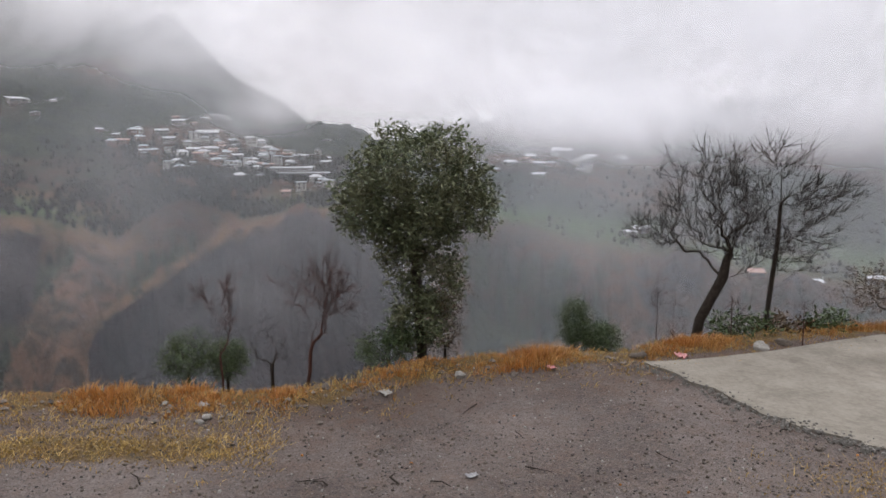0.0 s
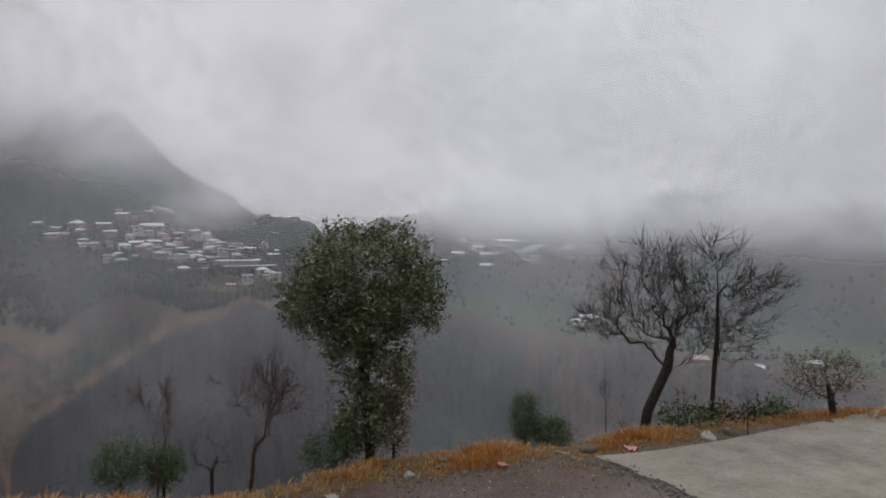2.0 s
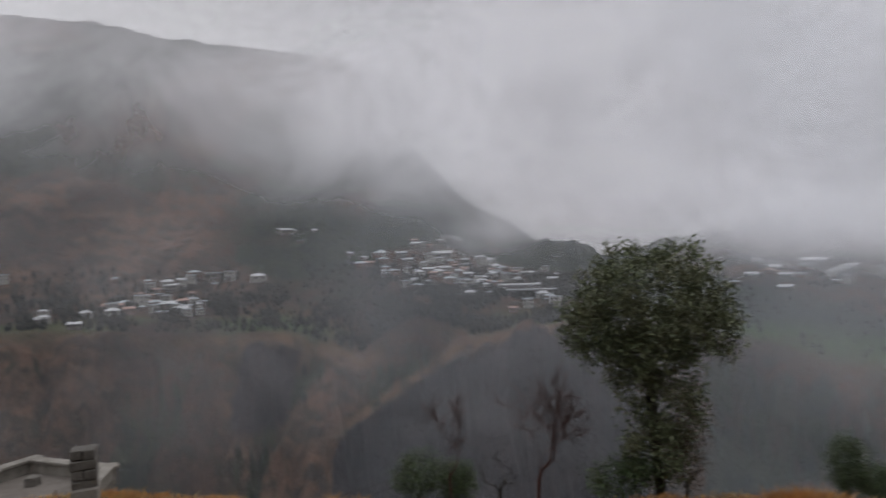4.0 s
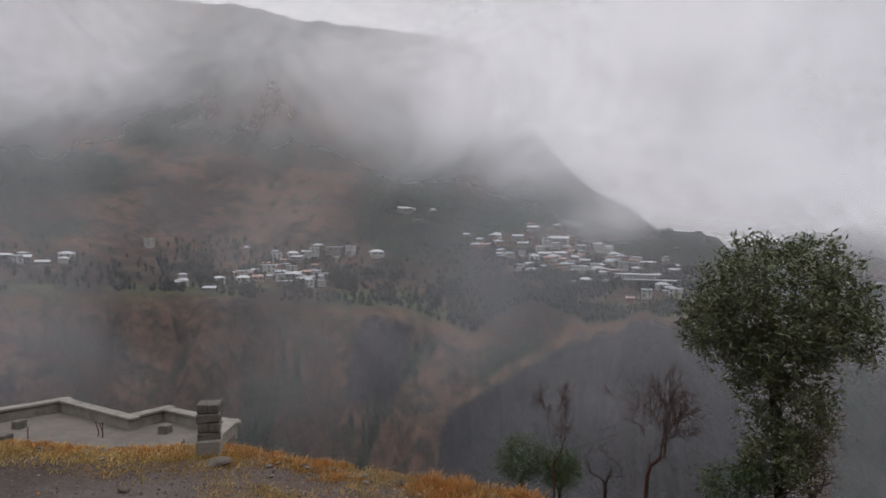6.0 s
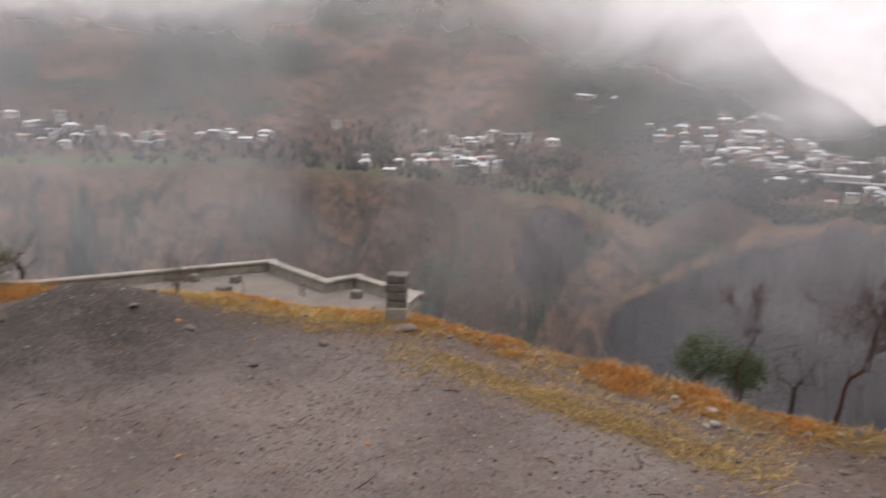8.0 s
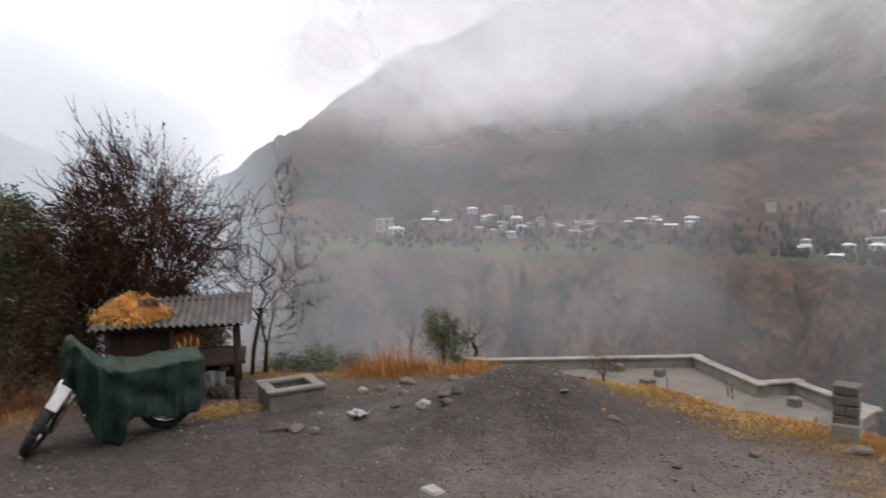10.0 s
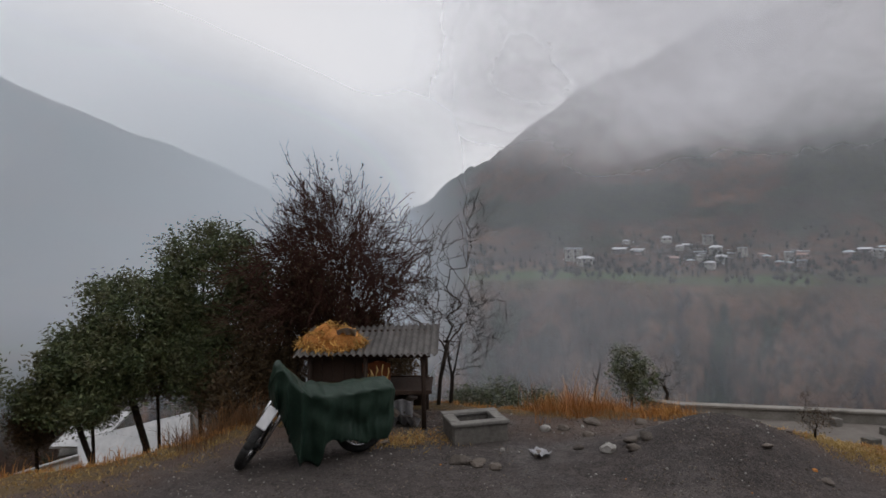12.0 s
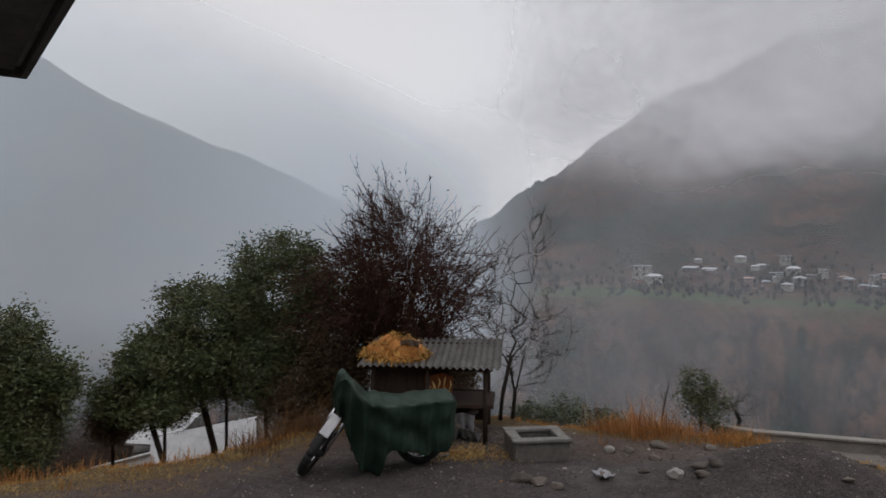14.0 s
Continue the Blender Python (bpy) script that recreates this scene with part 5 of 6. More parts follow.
# ---- shed with a tin roof ----
def shed():
    x0, x1, y0, y1 = -8.78, -9.75, -1.95, -0.36
    s = thing("shed", (-9.25, -1.15, gz(-9.2, -1.1)), "small open shed of dark planks under corrugated tin", "shed")
    o = Vector((-9.25, -1.15, gz(-9.2, -1.1)))

    def loc(x, y, z):
        return (x - o.x, y - o.y, z - o.z)
    rng = random.Random(6)
    for x, y, z in ((x0, y1 - 0.07, 0.94), (x0, y0 + 0.1, 0.94), (x0, -1.15, 0.94), (x1 + 0.1, y1 - 0.07, 1.13), (x1 + 0.1, y0 + 0.1, 1.13), (x1 + 0.1, -1.15, 1.13)):
        g = gz(x, y) - 0.05
        part("post", tube_mesh("post", [loc(x, y, g), loc(x + 0.01, y + rng.gauss(0, .015), (g + z) / 2), loc(x, y, z)], [0.034, 0.031, 0.03], PLANK, 7), s)
    part("beam", box_mesh("beam", loc(x0, (y0 + y1) / 2, 0.935), (0.06, y1 - y0 + 0.05, 0.05), PLANK, bevel=0.006), s)
    part("beam", box_mesh("beam", loc(x1 + 0.1, (y0 + y1) / 2, 1.12), (0.06, y1 - y0 + 0.05, 0.05), PLANK, bevel=0.006), s)
    # corrugated sheet
    ny, nx = 150, 6
    v, f = [], []
    for j in range(2):
        for i in range(ny + 1):
            y = y0 - 0.10 + (y1 + 0.13 - y0 + 0.10) * i / ny
            for k in range(nx + 1):
                t = k / nx
                x = x0 + 0.10 + (x1 - 0.06 - x0 - 0.10) * t
                v.append(loc(x, y, 0.965 + 0.215 * t + 0.018 * math.sin(y * 2 * math.pi / 0.084) - 0.004 * j + 0.01 * math.sin(y * 3 + t * 3)))
    m = (ny + 1) * (nx + 1)
    for i in range(ny):
        for k in range(nx):
            a = i * (nx + 1) + k
            f.append((a, a + 1, a + nx + 2, a + nx + 1))
            f.append((m + a, m + a + nx + 1, m + a + nx + 2, m + a + 1))
    part("roof_sheet", mesh_from("roof_sheet", v, f, [TIN], True), s, "dull grey corrugated tin sheet")
    plank = [box_mesh("plank", (0, 0, 0), (0.022, 0.135, 1.0), PLANK, bevel=0.003, jitter=0.003) for _ in range(3)]
    # back and side boarding, and the boarded half of the front
    for i in range(11):
        q = part("plank", rng.choice(plank), s)
        g = gz(x1 + 0.06, y0 + 0.1 + i * 0.138)
        q.matrix_basis = pose(*loc(x1 + 0.06, y0 + 0.08 + i * 0.138, 0.58), 0, 0, 0) @ Matrix.Diagonal((1, 1.018, 1.05, 1))
        if i > 6:
            q.matrix_basis = pose(*loc(x1 + 0.06, y0 + 0.08 + i * 0.138, 0.28), 0, 0, 0) @ Matrix.Diagonal((1, 1.018, 0.42, 1))
    for i in range(6):
        q = part("plank", rng.choice(plank), s)
        q.matrix_basis = pose(*loc(x0 - 0.09, y0 + 0.16 + i * 0.14, 0.47), rng.gauss(0, .8), 0, rng.gauss(0, 1)) @ Matrix.Diagonal((1, 0.97, 0.88, 1))
    for i in range(6):
        q = part("plank", rng.choice(plank), s)
        q.matrix_basis = pose(*loc(x0 - 0.12 - i * 0.14, y0 + 0.07, 0.5), 0, 0, 90) @ Matrix.Diagonal((1, 0.97, 0.95, 1))
    for z, sx in ((0.46, 0.8),):
        part("shelf", box_mesh("shelf", loc((x0 + x1) / 2, -0.72, z), (sx, 0.78, 0.035), PLANK, bevel=0.004), s)
    part("rail", box_mesh("rail", loc(x0 + 0.012, -0.72, 0.47), (0.035, 0.8, 0.05), PLANK, bevel=0.004), s)
    return o


so = shed()
# stones and rags stacked under the shelf
rng = random.Random(14)
for i in range(16):
    x, y = rng.uniform(-9.35, -8.85), rng.uniform(-0.98, -0.5)
    s = rng.uniform(0.12, 0.22)
    ob = new("stone", rng.choice(STONES + PALESTONES[:1]))
    ob.matrix_basis = pose(x, y, gz(x, y) + 0.05 + 0.07 * (i % 4), rng.uniform(-30, 30), rng.uniform(-30, 30), rng.uniform(0, 360)) @ Matrix.Diagonal((s, s, s, 1))
    tagged(ob, "grey stone stacked under the shed's shelf", "stone", "stones under the shed")


def draped(name, w, h, mat, seed, fold=0.03):
    bm = bmesh.new()
    bmesh.ops.create_grid(bm, x_segments=18, y_segments=14, size=0.5)
    for q in bm.verts:
        u, t = q.co.x, q.co.y
        q.co = Vector((fold * math.sin(u * 15 + seed + 2 * t) * (0.6 - t), u * w * (1 - 0.08 * (0.5 - t)), t * h + 0.02 * math.sin(u * 7 + seed)))
    bmesh.ops.solidify(bm, geom=bm.faces[:], thickness=0.004)
    return bm_mesh(name, bm, mat, True)


sack = thing("plastic_sack", (-8.98, -0.72, gz(-8.98, -0.72) + 0.02), "crumpled pale plastic sack stuffed under the shelf", "sack")
part("sheet", draped("sheet", 0.3, 0.34, PLASTIC, 2.0, 0.05), sack).matrix_basis = pose(0.06, 0, 0.16, 0, 18, 10)
part("sheet", draped("sheet", 0.22, 0.2, PLASTIC, 4.0, 0.05), sack).matrix_basis = pose(0.14, 0.12, 0.08, 0, 50, -20)
rag = thing("hanging_cloth", (-8.83, -1.02, 0.80), "orange cloth with pale yellow stripes hung in the shed", "cloth")
part("cloth", draped("cloth", 0.36, 0.42, ORANGE, 1.0, 0.016), rag).location = (0, 0, -0.16)
rng = random.Random(21)
for i in range(15):
    y, z = -0.15 + 0.07 * (i % 5) + rng.gauss(0, .014), -0.05 - 0.1 * (i // 5) + rng.gauss(0, .025)
    pts = [(0.022, y + rng.gauss(0, .008), z + 0.06), (0.024, y + 0.015, z), (0.022, y - 0.01 + rng.gauss(0, .015), z - 0.075)]
    part("stripe", tube_mesh("stripe", pts, [0.004, rng.uniform(0.007, 0.014), 0.005], YELLOW, 5), rag)


def straw_heap():
    rng = random.Random(9)
    h = thing("straw_heap", (-9.05, -1.62, 1.0), "heap of orange straw weighed with torn plastic", "straw")
    v, f = [], []
    for _ in range(1500):
        a, d = rng.uniform(0, 6.283), math.sqrt(rng.random())
        x, y = math.cos(a) * d * 0.30, math.sin(a) * d * 0.47
        top = 0.33 * (1 - d * d) * (0.8 + 0.5 * noise.noise((x * 5, y * 5, 1.0)))
        z = 0.05 - x * 0.22 + top * rng.uniform(0.5, 1.0)
        l = rng.uniform(0.07, 0.2)
        b2 = rng.uniform(0, 6.283)
        dz = rng.gauss(0, 0.35)
        dv = Vector((math.cos(b2) * l, math.sin(b2) * l, dz * l))
        o = Vector((x, y, z))
        w = Vector((-math.sin(b2), math.cos(b2), 0)) * 0.0055
        k = len(v)
        mid = o + Vector((0, 0, 0.01))
        v += [o - dv * 0.5 - w, o - dv * 0.5 + w, mid + w * 1.2, mid - w * 1.2, o + dv * 0.5 + Vector((0, 0, -abs(l) * 0.25))]
        f += [(k, k + 1, k + 2, k + 3), (k + 3, k + 2, k + 4)]
    part("straw", mesh_from("straw", v, f, [STRAW]), h)
    bm = bmesh.new()
    bmesh.ops.create_uvsphere(bm, u_segments=20, v_segments=10, radius=1.0)
    for q in bm.verts:
        n = noise.noise(q.co * 2.2)
        q.co = Vector((q.co.x * 0.27, q.co.y * 0.43, max(q.co.z, -0.2) * 0.26 * (0.9 + 0.4 * n) - q.co.x * 0.06 + 0.03))
    part("core", bm_mesh("core", bm, FALLEN, True), h)
    for y, z, s in ((0.22, 0.2, 0.16), (0.05, -0.01, 0.17)):
        q = part("sheet", draped("sheet", s * 1.6, s, PLASTIC, y * 9, 0.02), h, "torn grey plastic sheet")
        q.matrix_basis = pose(0.16, y, z + 0.03, 0, 50, 12)


straw_heap()


# ---- motorcycle under a green cover ----
def wheel(name, parent, centre, turn, lean):
    w = new(name)
    w.parent = parent
    w.matrix_basis = pose(*centre, 0, lean, 0) @ pose(0, 0, 0, 0, 0, turn)
    R = 0.245
    v, f = [], []
    ring = [(math.cos(a) * R, 0, math.sin(a) * R) for a in np.linspace(0, 2 * math.pi, 41)]
    add_tube(v, f, ring, [0.047] * 41, 9)
    part("tyre", mesh_from("tyre", v, f, [RUBBER], True), w, "worn black tyre")
    v, f = [], []
    add_tube(v, f, [(p[0] * 0.83, 0, p[2] * 0.83) for p in ring], [0.02] * 41, 7)
    part("rim", mesh_from("rim", v, f, [CHROME], True), w, "chrome wheel rim")
    v, f = [], []
    add_tube(v, f, [(0, -0.06, 0), (0, 0.06, 0)], [0.045, 0.045], 12)
    part("hub", mesh_from("hub", v, f, [DARKMETAL], True), w)
    for k in range(16):
        a = k * math.pi / 8
        part("spoke", tube_mesh("spoke", [(0, 0.03 * (-1) ** k, 0), (math.cos(a) * R * 0.82, 0, math.sin(a) * R * 0.82)], 0.0028, CHROME, 4), w)
    return w


def motorcycle():
    rear, front = Vector((-7.90, -1.13, 0)), Vector((-7.38, -2.28, 0))
    d = front - rear
    ang = math.degrees(math.atan2(d.y, d.x))
    bike = thing("motorcycle", (rear.x, rear.y, 0.0), "parked motorcycle leaning on its stand under a dark green cover", "motorcycle", turn=ang)
    bike.matrix_basis = pose(rear.x, rear.y, 0.0, 0, 0, ang) @ pose(0, 0, 0, -8, 0, 0)
    wb = d.length
    wheel("wheel", bike, (0, 0, 0.292), 0, 0)
    wheel("wheel", bike, (wb - 0.08, 0.02, 0.265), 62, -33)
    # front fork, guard, frame and engine
    steer = pose(wb - 0.08, 0.02, 0.265, 0, -33, 0) @ pose(0, 0, 0, 0, 0, 62)
    for s in (-0.085, 0.085):
        q = part("fork_leg", tube_mesh("fork_leg", [(0, s, 0), (-0.02, s, 0.38), (-0.04, s, 0.56)], [0.02, 0.024, 0.02], CHROME, 8), bike, "chrome fork leg")
        q.matrix_basis = steer
    bm = bmesh.new()
    for j in range(13):
        a = radians(62 + j * 7.0)
        for y in (-0.045, -0.025, 0, 0.025, 0.045):
            r = 0.315 - 9 * y * y
            bm.verts.new((math.cos(a) * r, y, math.sin(a) * r))
    bm.verts.ensure_lookup_table()
    for j in range(12):
        for k in range(4):
            bm.faces.new([bm.verts[i] for i in (j * 5 + k, j * 5 + k + 1, j * 5 + k + 6, j * 5 + k + 5)])
    bmesh.ops.solidify(bm, geom=bm.faces[:], thickness=0.006)
    q = part("front_guard", bm_mesh("front_guard", bm, CHROME, True), bike, "short chrome front mudguard")
    q.matrix_basis = steer
    q = part("fork_plate", box_mesh("fork_plate", (0, 0, 0), (0.02, 0.11, 0.25), WHITEPAINT, bevel=0.008), bike, "white plate across the fork")
    q.matrix_basis = steer @ pose(0.185, 0, 0.36, 0, -14, 0)
    part("engine", box_mesh("engine", (wb * 0.48, 0, 0.36), (0.34, 0.22, 0.24), DARKMETAL, bevel=0.04), bike)
    part("exhaust", tube_mesh("exhaust", [(wb * 0.62, -0.12, 0.25), (wb * 0.4, -0.14, 0.22), (-0.2, -0.15, 0.32)], [0.02, 0.03, 0.042], CHROME, 9), bike, "chrome exhaust pipe")
    part("frame", tube_mesh("frame", [(wb - 0.3, 0, 0.85), (wb * 0.6, 0, 0.62), (0.25, 0, 0.6), (0, 0, 0.30)], 0.03, DARKMETAL, 8), bike)
    part("side_stand", tube_mesh("side_stand", [(wb * 0.4, 0.06, 0.28), (wb * 0.45, 0.22, 0.0)], 0.012, DARKMETAL, 6), bike)
    part("handlebar", tube_mesh("handlebar", [(wb - 0.5, -0.24, 0.9), (wb - 0.42, -0.1, 0.88), (wb - 0.42, 0.1, 0.88), (wb - 0.5, 0.24, 0.9)], 0.014, CHROME, 7), bike)
    # the cover, hanging in folds from the handlebar to the tail
    ns, nu = 110, 64
    v, f = [], []

    def crease(q):
        return 1 - 2 * abs(math.sin(q)) ** 0.7
    for i in range(ns + 1):
        s = i / ns
        x = wb - 0.26 - s * (wb + 0.10)
        ridge = lerp(s, (0, 0.98), (0.04, 1.13), (0.08, 1.17), (0.13, 1.09), (0.20, 0.96), (0.29, 0.86), (0.35, 0.89), (0.41, 0.84), (0.6, 0.83), (0.85, 0.85), (0.96, 0.85), (1, 0.79))
        wide = lerp(s, (0, 0.05), (0.05, 0.13), (0.12, 0.22), (0.20, 0.27), (0.30, 0.23), (0.38, 0.25), (0.5, 0.20), (0.8, 0.21), (0.95, 0.19), (1, 0.12))
        hem = lerp(s, (0, 0.74), (0.06, 0.60), (0.11, 0.50), (0.15, 0.30), (0.20, 0.07), (0.34, 0.05), (0.40, 0.26), (0.5, 0.29), (0.7, 0.22), (0.85, 0.22), (1, 0.30))
        for j in range(nu + 1):
            u = -1 + 2 * j / nu
            au = abs(u)
            if au < 0.28:
                y, z = u / 0.28 * wide, ridge - 0.06 * (au / 0.28) ** 2
            else:
                t = (au - 0.28) / 0.72
                hang = 1 - sstep(0.3, 0.42, s)
                upright = crease(s * 30 + 2.2 * math.sin(s * 9) + 0.8 * t + (u > 0)) * (0.062 * hang + 0.016) * t ** 0.7
                sw = (s - 0.68) * 2.6
                swag = (math.sin(t * 9 + 3.4 * sw * sw - 1.2) * 0.016 - 0.035 * math.exp(-((s - 0.66) / 0.14) ** 2) + 0.012 * math.sin(s * 44 + 2 * t)) * (1 - hang) * math.sin(math.pi * min(1, t * 0.9 + 0.1))
                y = math.copysign(wide + 0.04 * t + upright + swag, u)
                z = ridge - 0.06 - t * (ridge - 0.06 - hem) + 0.02 * math.sin(s * 33)
            n = noise.noise((x * 5, y * 5, z * 5))
            v.append((x + 0.025 * n, y + 0.03 * n, z + 0.022 * noise.noise((x * 9, y * 9, 3.0))))
    for i in range(ns):
        for j in range(nu):
            a = i * (nu + 1) + j
            f.append((a, a + 1, a + nu + 2, a + nu + 1))
    me = mesh_from("cover", v, f, [COVER], True)
    c = part("cover", me, bike, "dark green waterproof cloth cover")
    sol = c.modifiers.new("thick", "SOLIDIFY")
    sol.thickness = 0.004


motorcycle()


# ---- white-roofed house below the corner ----
def white_house():
    o = at_angle(116.5, 0, 15.0)
    o.z = gz(o.x, o.y) - 0.1
    h = thing("white_roofed_house", o, "small house below with white sheet roofs", "house", turn=116.5 - 90)
    z0 = 0.0 - o.z

    def panel(name, corners, mat, label="", thick=0.05):
        bm = bmesh.new()
        bm.faces.new([bm.verts.new((x, y, z + z0)) for x, y, z in corners])
        bmesh.ops.recalc_face_normals(bm, faces=bm.faces[:])
        bmesh.ops.solidify(bm, geom=bm.faces[:], thickness=thick)
        part(name, bm_mesh(name, bm, mat), h, label)
    pale = "white painted roof sheet"
    # back roof with its peak, the long right-hand roof, and the low lean-to
    panel("roof", [(0.25, -1.12, -1.34), (-0.75, -0.48, -0.98), (-0.75, 0.30, -1.10), (0.25, -0.35, -1.45)], WHITETIN, pale)
    panel("roof", [(0.85, -0.62, -1.92), (0.1, -0.66, -1.36), (0.1, 1.36, -1.12), (0.85, 1.30, -1.80)], WHITETIN, pale)
    panel("gable", [(0.12, 1.40, -1.10), (-0.2, 1.80, -1.62), (0.8, 1.62, -1.78), (0.86, 1.36, -1.78)], BLOCK, "grey gable end")
    panel("roof", [(1.15, -1.30, -1.95), (0.95, -1.34, -1.50), (0.95, -0.60, -1.40), (1.15, -0.52, -1.98)], WHITETIN, pale)
    part("eave", tube_mesh("eave", [(1.0, -1.62, -1.56 + z0), (0.98, -0.62, -1.38 + z0)], 0.03, WHITETIN, 6), h, "white eaves pipe")
    part("ridge_cap", tube_mesh("ridge_cap", [(0.1, -0.70, -1.34 + z0), (0.1, 0.4, -1.21 + z0), (0.1, 1.40, -1.09 + z0)], 0.035, WHITETIN, 6), h)
    part("wall", box_mesh("wall", (-0.35, 0.1, (z0 - 2.1) / 2 - 0.1), (0.8, 2.2, z0 - 2.1 + 1.2), BLOCK, bevel=0.01), h)
    part("wall", box_mesh("wall", (0.45, 0.25, (z0 - 2.1) / 2 - 0.25), (0.9, 2.4, max(0.6, z0 - 2.1 + 0.5)), BLOCK, bevel=0.01), h)


white_house()


# ---- porch roof over the camera's side of the yard ----
def porch():
    house = thing("porch_house", (2.2, -2.2, 0.0), "dark soffit corner of a porch roof on a plain house", "house")
    a, c = Vector((0.73, 0.68)), Vector((0.68, -0.73))
    corner = Vector((-3.05, -2.30))
    zc = 3.32

    def quad(name, u0, u1, w0, w1, z0, z1, mat, label=""):
        bm = bmesh.new()
        ring = [corner + a * u + c * w for u, w in ((u0, w0), (u1, w0), (u1, w1), (u0, w1))]
        lo = [bm.verts.new((p.x - 2.2, p.y + 2.2, z0)) for p in ring]
        hi = [bm.verts.new((p.x - 2.2, p.y + 2.2, z1)) for p in ring]
        bm.faces.new(lo[::-1])
        bm.faces.new(hi)
        for k in range(4):
            bm.faces.new((lo[k], lo[(k + 1) % 4], hi[(k + 1) % 4], hi[k]))
        bmesh.ops.recalc_face_normals(bm, faces=bm.faces[:])
        part(name, bm_mesh(name, bm, mat), house, label)
    quad("roof", 0, 6.0, 0, 6.0, zc + 0.004, zc + 0.14, CONCRETE)
    for k in range(14):
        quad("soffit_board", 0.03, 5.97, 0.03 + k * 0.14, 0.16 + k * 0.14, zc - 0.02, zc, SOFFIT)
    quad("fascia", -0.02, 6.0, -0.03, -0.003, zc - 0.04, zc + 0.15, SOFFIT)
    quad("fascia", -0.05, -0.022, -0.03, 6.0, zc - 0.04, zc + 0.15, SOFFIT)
    quad("wall", 0.8, 6.0, 2.0, 2.2, -0.2, zc - 0.024, WALLMAT)
    quad("porch_floor", 1.0, 6.0, -0.2, 2.0, -0.2, 0.85, CONCRETE)


porch()


# ---- cables ----
for a0, e0, a1, e1 in ((34.0, -20.2, 8.0, -12.4), (31.5, -20.4, 8.0, -13.0)):
    p, q = at_angle(a0, e0, 11.0), at_angle(a1, e1, 17.0)
    pts = [p.lerp(q, t / 12) - Vector((0, 0, 0.25 * math.sin(math.pi * t / 12))) for t in range(13)]
    pts = [p + Vector((0, 0, -0.4))] + pts
    ob = new("cable", tube_mesh("cable", pts, 0.006, CABLE, 5))
    tagged(ob, "thin black cable slung below the brink", "cable", "cables below the brink")


# ---- villages across the valley ----
VW = [surface("village_wall", c, l, 0.4, 0.9, depth=0.02, each=0.15) for c, l in (((0.26, 0.245, 0.22), (0.38, 0.36, 0.33)), ((0.12, 0.10, 0.088), (0.20, 0.172, 0.15)), ((0.15, 0.095, 0.075), (0.24, 0.165, 0.13)))]
VR = [surface("village_roof", c, l, 0.3, 0.6, depth=0.02, each=0.12) for c, l in (((0.50, 0.515, 0.53), (0.66, 0.66, 0.68)), ((0.30, 0.37, 0.39), (0.52, 0.52, 0.54)), ((0.36, 0.21, 0.17), (0.46, 0.31, 0.26)))]
GLASS = surface("dark_window", (0.015, 0.017, 0.02), (0.04, 0.042, 0.047), 3, 0.25)


def village_house(kind, w, d, h, wall, roof, floors=1):
    e = thing("village_house", (0, 0, -500), "small village house with a pale sheet roof", "house", "houses across the valley")
    part("wall", box_mesh("wall", (0, 0, h / 2 - 2.0), (w, d, h + 4.0), wall), e)
    if kind == "hip":
        bm = bmesh.new()
        o = 0.7
        lo = [bm.verts.new(p) for p in ((-w / 2 - o, -d / 2 - o, h), (w / 2 + o, -d / 2 - o, h), (w / 2 + o, d / 2 + o, h), (-w / 2 - o, d / 2 + o, h))]
        hi = [bm.verts.new(p) for p in ((-w / 2 + d * 0.4, 0, h + d * 0.24), (w / 2 - d * 0.4, 0, h + d * 0.24))]
        for q in ((lo[0], lo[1], hi[1], hi[0]), (lo[1], lo[2], hi[1]), (lo[2], lo[3], hi[0], hi[1]), (lo[3], lo[0], hi[0]), lo[::-1]):
            bm.faces.new(q)
        part("roof", bm_mesh("roof", bm, roof), e)
    elif kind == "flat":
        part("roof", box_mesh("roof", (0, 0, h + 0.15), (w + 1.0, d + 1.0, 0.35), roof, bevel=0.05), e)
    else:
        part("roof", box_mesh("roof", (0, 0, h + 0.5), (w + 1.2, d + 1.4, 0.2), roof, (9, 0, 0)), e)
    n = max(2, int(w / 3.2))
    for fl in range(floors):
        for k in range(n):
            x = -w / 2 + (k + 0.5) * w / n
            part("window", box_mesh("window", (x, -d / 2, h * (fl + 0.55) / floors), (1.1, 0.25, 1.3), GLASS), e)
    return e


PROTOS = [village_house("hip", 9, 6.5, 3.2, VW[0], VR[0]), village_house("flat", 8, 6, 3.0, VW[1], VR[1]), village_house("lean", 10, 6, 3.0, VW[1], VR[0]),
          village_house("flat", 7.5, 6, 5.8, VW[0], VR[1], 2), village_house("hip", 8, 6, 3.0, VW[2], VR[1]), village_house("lean", 7, 5, 2.8, VW[2], VR[2])]
SPARE = list(PROTOS)


def far_spot(az, el=None, r=None):
    """A place on the far slope: by distance, or where the slope reaches an elevation."""
    if r is None:
        rr = np.linspace(300, 1100, 800)
        x, y = -math.sin(radians(az)) * rr, math.cos(radians(az)) * rr
        e = np.degrees(np.arctan2(ground_height(x, y) - EYE_Z, rr))
        k = int(np.argmax(e >= el))
        r = rr[k] if e[k] >= el else 560
    p = at_angle(az, 0, r)
    return Vector((p.x, p.y, gz(p.x, p.y)))


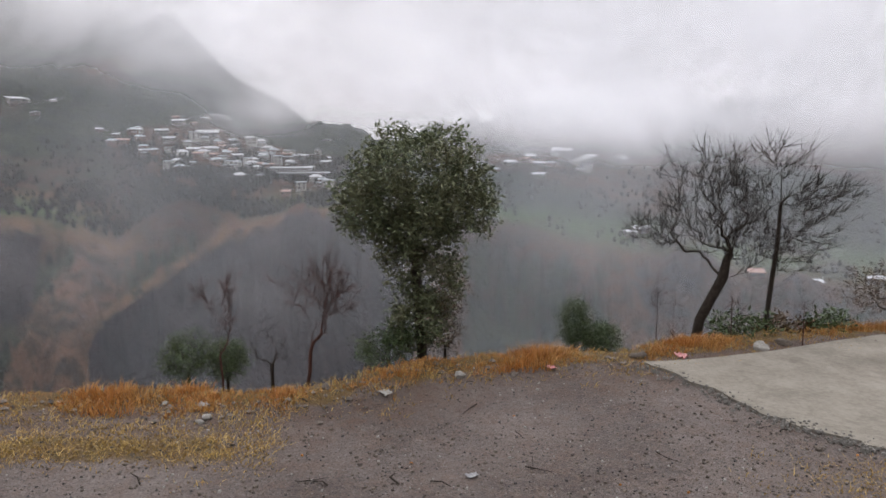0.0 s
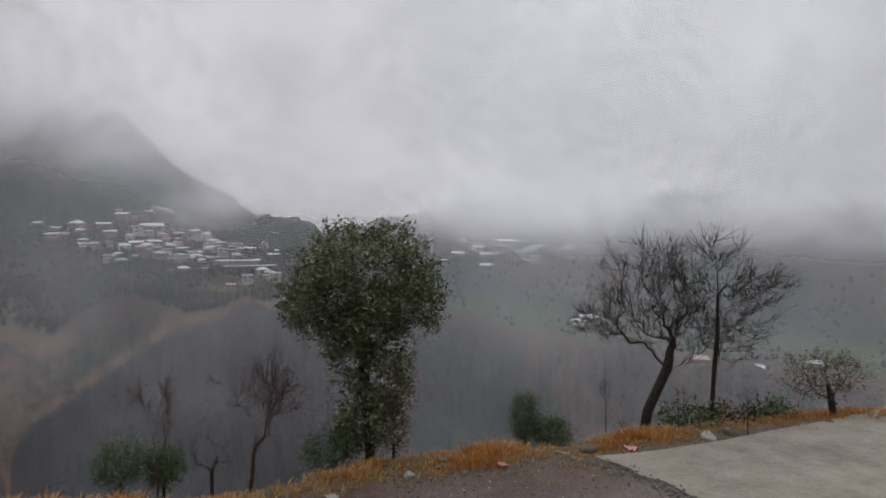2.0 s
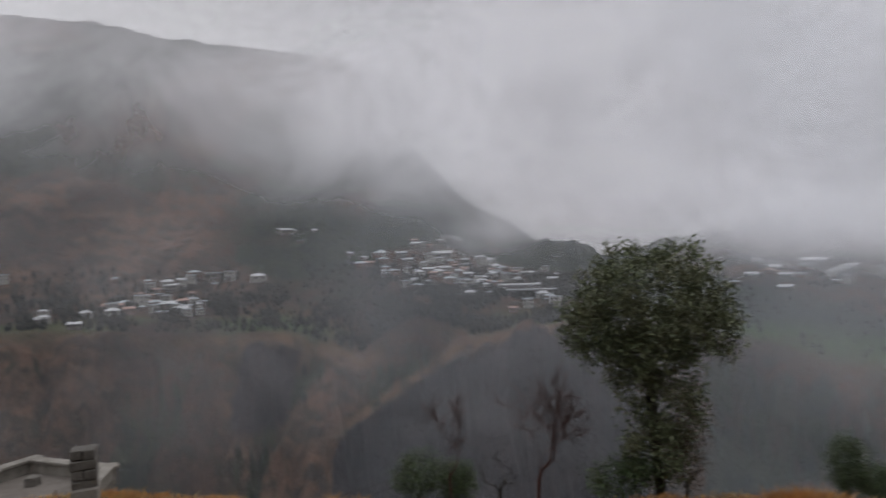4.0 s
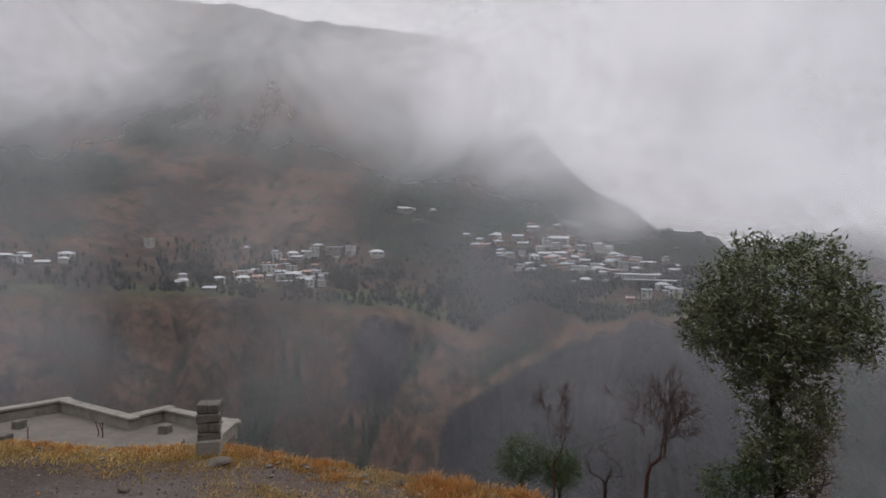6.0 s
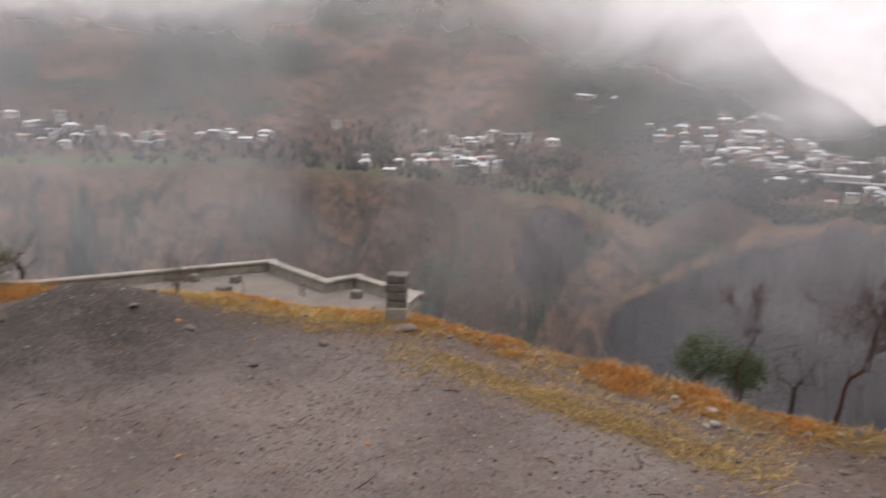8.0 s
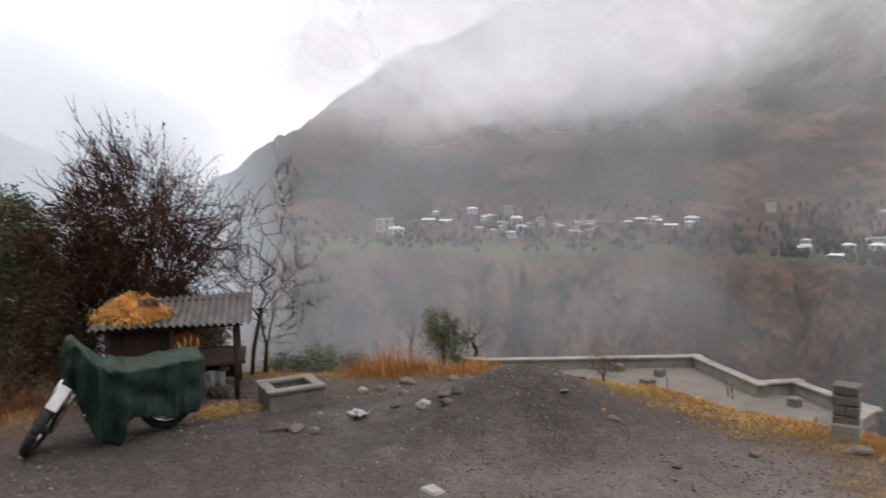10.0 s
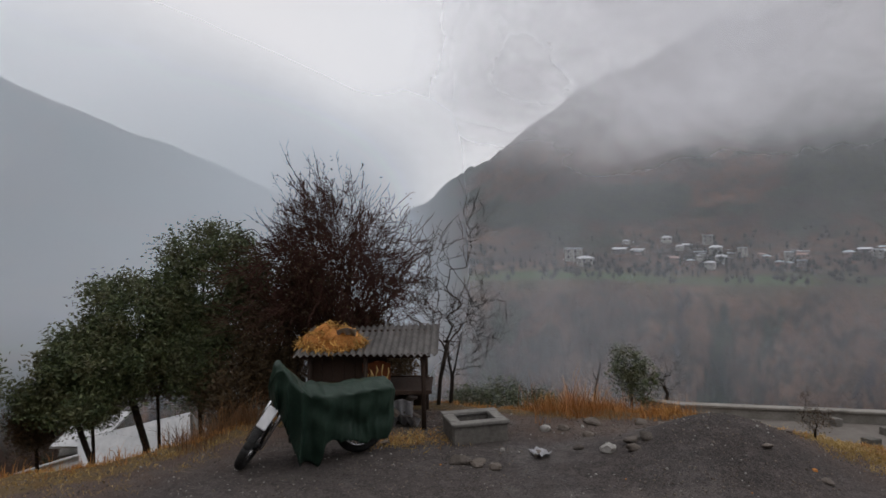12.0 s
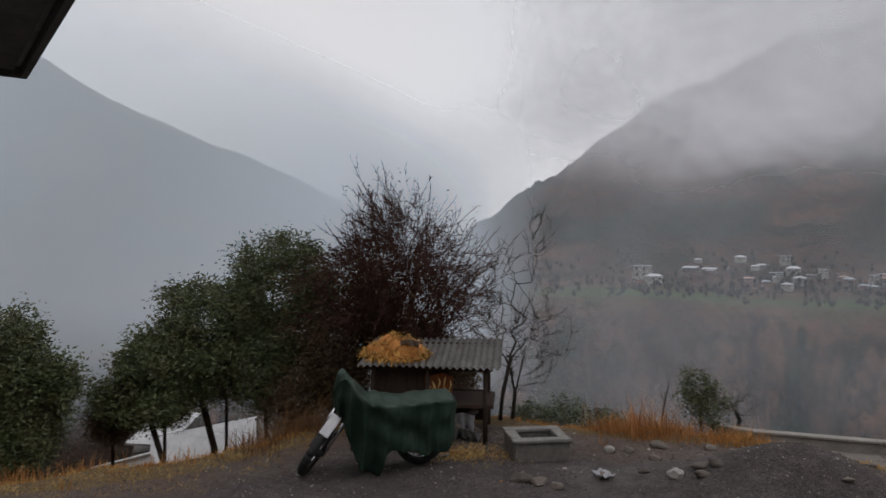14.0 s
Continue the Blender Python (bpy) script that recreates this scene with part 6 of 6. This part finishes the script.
def settle(proto, az, el, rng, size=1.0, label=""):
    p = far_spot(az, el)
    m = Matrix.Translation(p) @ pose(0, 0, 0.4, 0, 0, az + rng.uniform(-28, 28)) @ Matrix.Diagonal((size, size, size, 1))
    if proto in SPARE:
        SPARE.remove(proto)
        proto.matrix_basis = m
        ob = proto
    else:
        ob = copy_thing(proto, m)
        ob.scale = (size, size, size)
    if label:
        ob["label"] = label
    return ob


rng = random.Random(77)
CLUSTERS = [(12.5, 4.0, -2.6, 0.7, 34), (18.5, 5.0, -1.7, 0.8, 36), (16.0, 5.0, -3.6, 0.7, 22), (25.0, 2.4, -0.9, 0.4, 9), (19.0, 2.0, 0.3, 0.25, 7), (14.0, 1.6, 0.7, 0.5, 6), (10.2, 1.5, -4.6, 0.3, 5),
            (40.8, 3.4, -3.3, 0.7, 42), (37.0, 2.0, -2.0, 0.4, 8), (46.5, 2.0, -4.2, 0.4, 5), (65.5, 2.4, -2.6, 0.5, 12), (71.0, 2.6, -2.3, 0.5, 13), (58.5, 2.6, -2.4, 0.3, 8),
            (-6.5, 2.6, -2.9, 0.8, 13), (-11.0, 2.0, -3.0, 0.4, 6), (-1.5, 3.0, -3.3, 0.6, 7), (-14.8, 1.6, -2.8, 0.3, 4), (30.0, 1.5, 1.2, 1.0, 3), (76, 1.2, -2.2, 0.3, 4)]
for ca, wa, ce, we, n in CLUSTERS:
    for _ in range(n):
        settle(rng.choice(PROTOS), ca + rng.uniform(-1, 1) * wa, ce + rng.gauss(0, we), rng, rng.uniform(0.55, 1.0))
for az, el, k, s in ((50.6, -1.3, 3, 0.8), (80.5, -2.6, 3, 1.35), (79.6, -2.9, 0, 1.1), (35.3, -1.9, 3, 0.95), (36.6, -1.8, 1, 1.3), (33.2, -2.1, 0, 1.1), (30.9, 1.5, 2, 1.2), (18.4, -1.0, 2, 1.6),
                     (-9.6, -2.4, 2, 1.6), (-16.0, -8.4, 2, 1.0), (-15.2, -8.7, 0, 0.9), (-24.6, -11.3, 5, 1.2), (-28.5, -11.6, 2, 0.9), (-32.4, -10.9, 2, 0.8), (119.4, -4.1, 2, 0.9), (118.8, -2.4, 2, 0.9)):
    settle(PROTOS[k], az, el, rng, s)


def school():
    p = far_spot(11.4, -4.1)
    e = thing("school_building", p + Vector((0, 0, 0.5)), "long low school with white pillars and two white roofs", "school", turn=9)
    part("wall", box_mesh("wall", (0, 0, 0), (34, 8, 7), VW[1]), e)
    part("roof", box_mesh("roof", (-5, 0, 6.9), (26, 10, 0.5), VR[0]), e, "white sheet roof")
    part("roof", box_mesh("roof", (2, -5, 3.4), (36, 5, 0.4), VR[0]), e, "white veranda roof")
    part("upper_wall", box_mesh("upper_wall", (-5, 1.5, 5.0), (24, 6, 3.2), VW[2]), e)
    for k in range(14):
        part("pillar", box_mesh("pillar", (-17 + k * 1.85, -3.6, 5.2), (0.5, 0.5, 3.0), VR[0]), e)
    for k in range(10):
        part("window", box_mesh("window", (-15 + k * 3.3, -4.0, 1.4), (1.4, 0.3, 1.5), GLASS), e)


school()
for e in SPARE:
    settle(e, 14.0, -1.0, rng)


# ---- far woods ----
def far_woods():
    rng = random.Random(31)
    v, f = [], []
    n = 0
    while n < 4800:
        az = rng.choice([rng.uniform(-45, 95), rng.uniform(5, 50), rng.uniform(7, 24)])
        r = rng.choice([rng.uniform(436, 520), rng.uniform(440, 590)])
        if noise.noise((az * 0.35, r * 0.02, 2.0)) < rng.uniform(-0.4, 0.4):
            continue
        p = at_angle(az, 0, r)
        z = gz(p.x, p.y)
        s, h = rng.uniform(0.7, 1.7), rng.uniform(2.2, 5.0)
        k = len(v)
        for lvl, (zz, ww) in enumerate(((-1.5, 0.5), (h * 0.45, 1.0), (h * 0.78, 0.7))):
            a0 = rng.uniform(0, 6.28)
            for i in range(5):
                a = a0 + i * 1.2566
                q = s * ww * rng.uniform(0.65, 1.25)
                v.append((p.x + math.cos(a) * q, p.y + math.sin(a) * q, z + zz + rng.gauss(0, 0.3)))
        v.append((p.x + rng.gauss(0, .4), p.y + rng.gauss(0, .4), z + h))
        for l in range(2):
            for i in range(5):
                f.append((k + l * 5 + i, k + l * 5 + (i + 1) % 5, k + l * 5 + 5 + (i + 1) % 5, k + l * 5 + 5 + i))
        f += [(k + 10 + i, k + 10 + (i + 1) % 5, k + 15) for i in range(5)]
        n += 1
    m = surface("far_tree", (0.020, 0.022, 0.013), (0.046, 0.038, 0.024), 0.3, 0.95, depth=0.05, each=0.3, spec=0.05)
    ob = new("far_woods", mesh_from("far_woods", v, f, [m]))
    tagged(ob, "dark scattered trees among the far houses", "woods", kind="stuff")


far_woods()
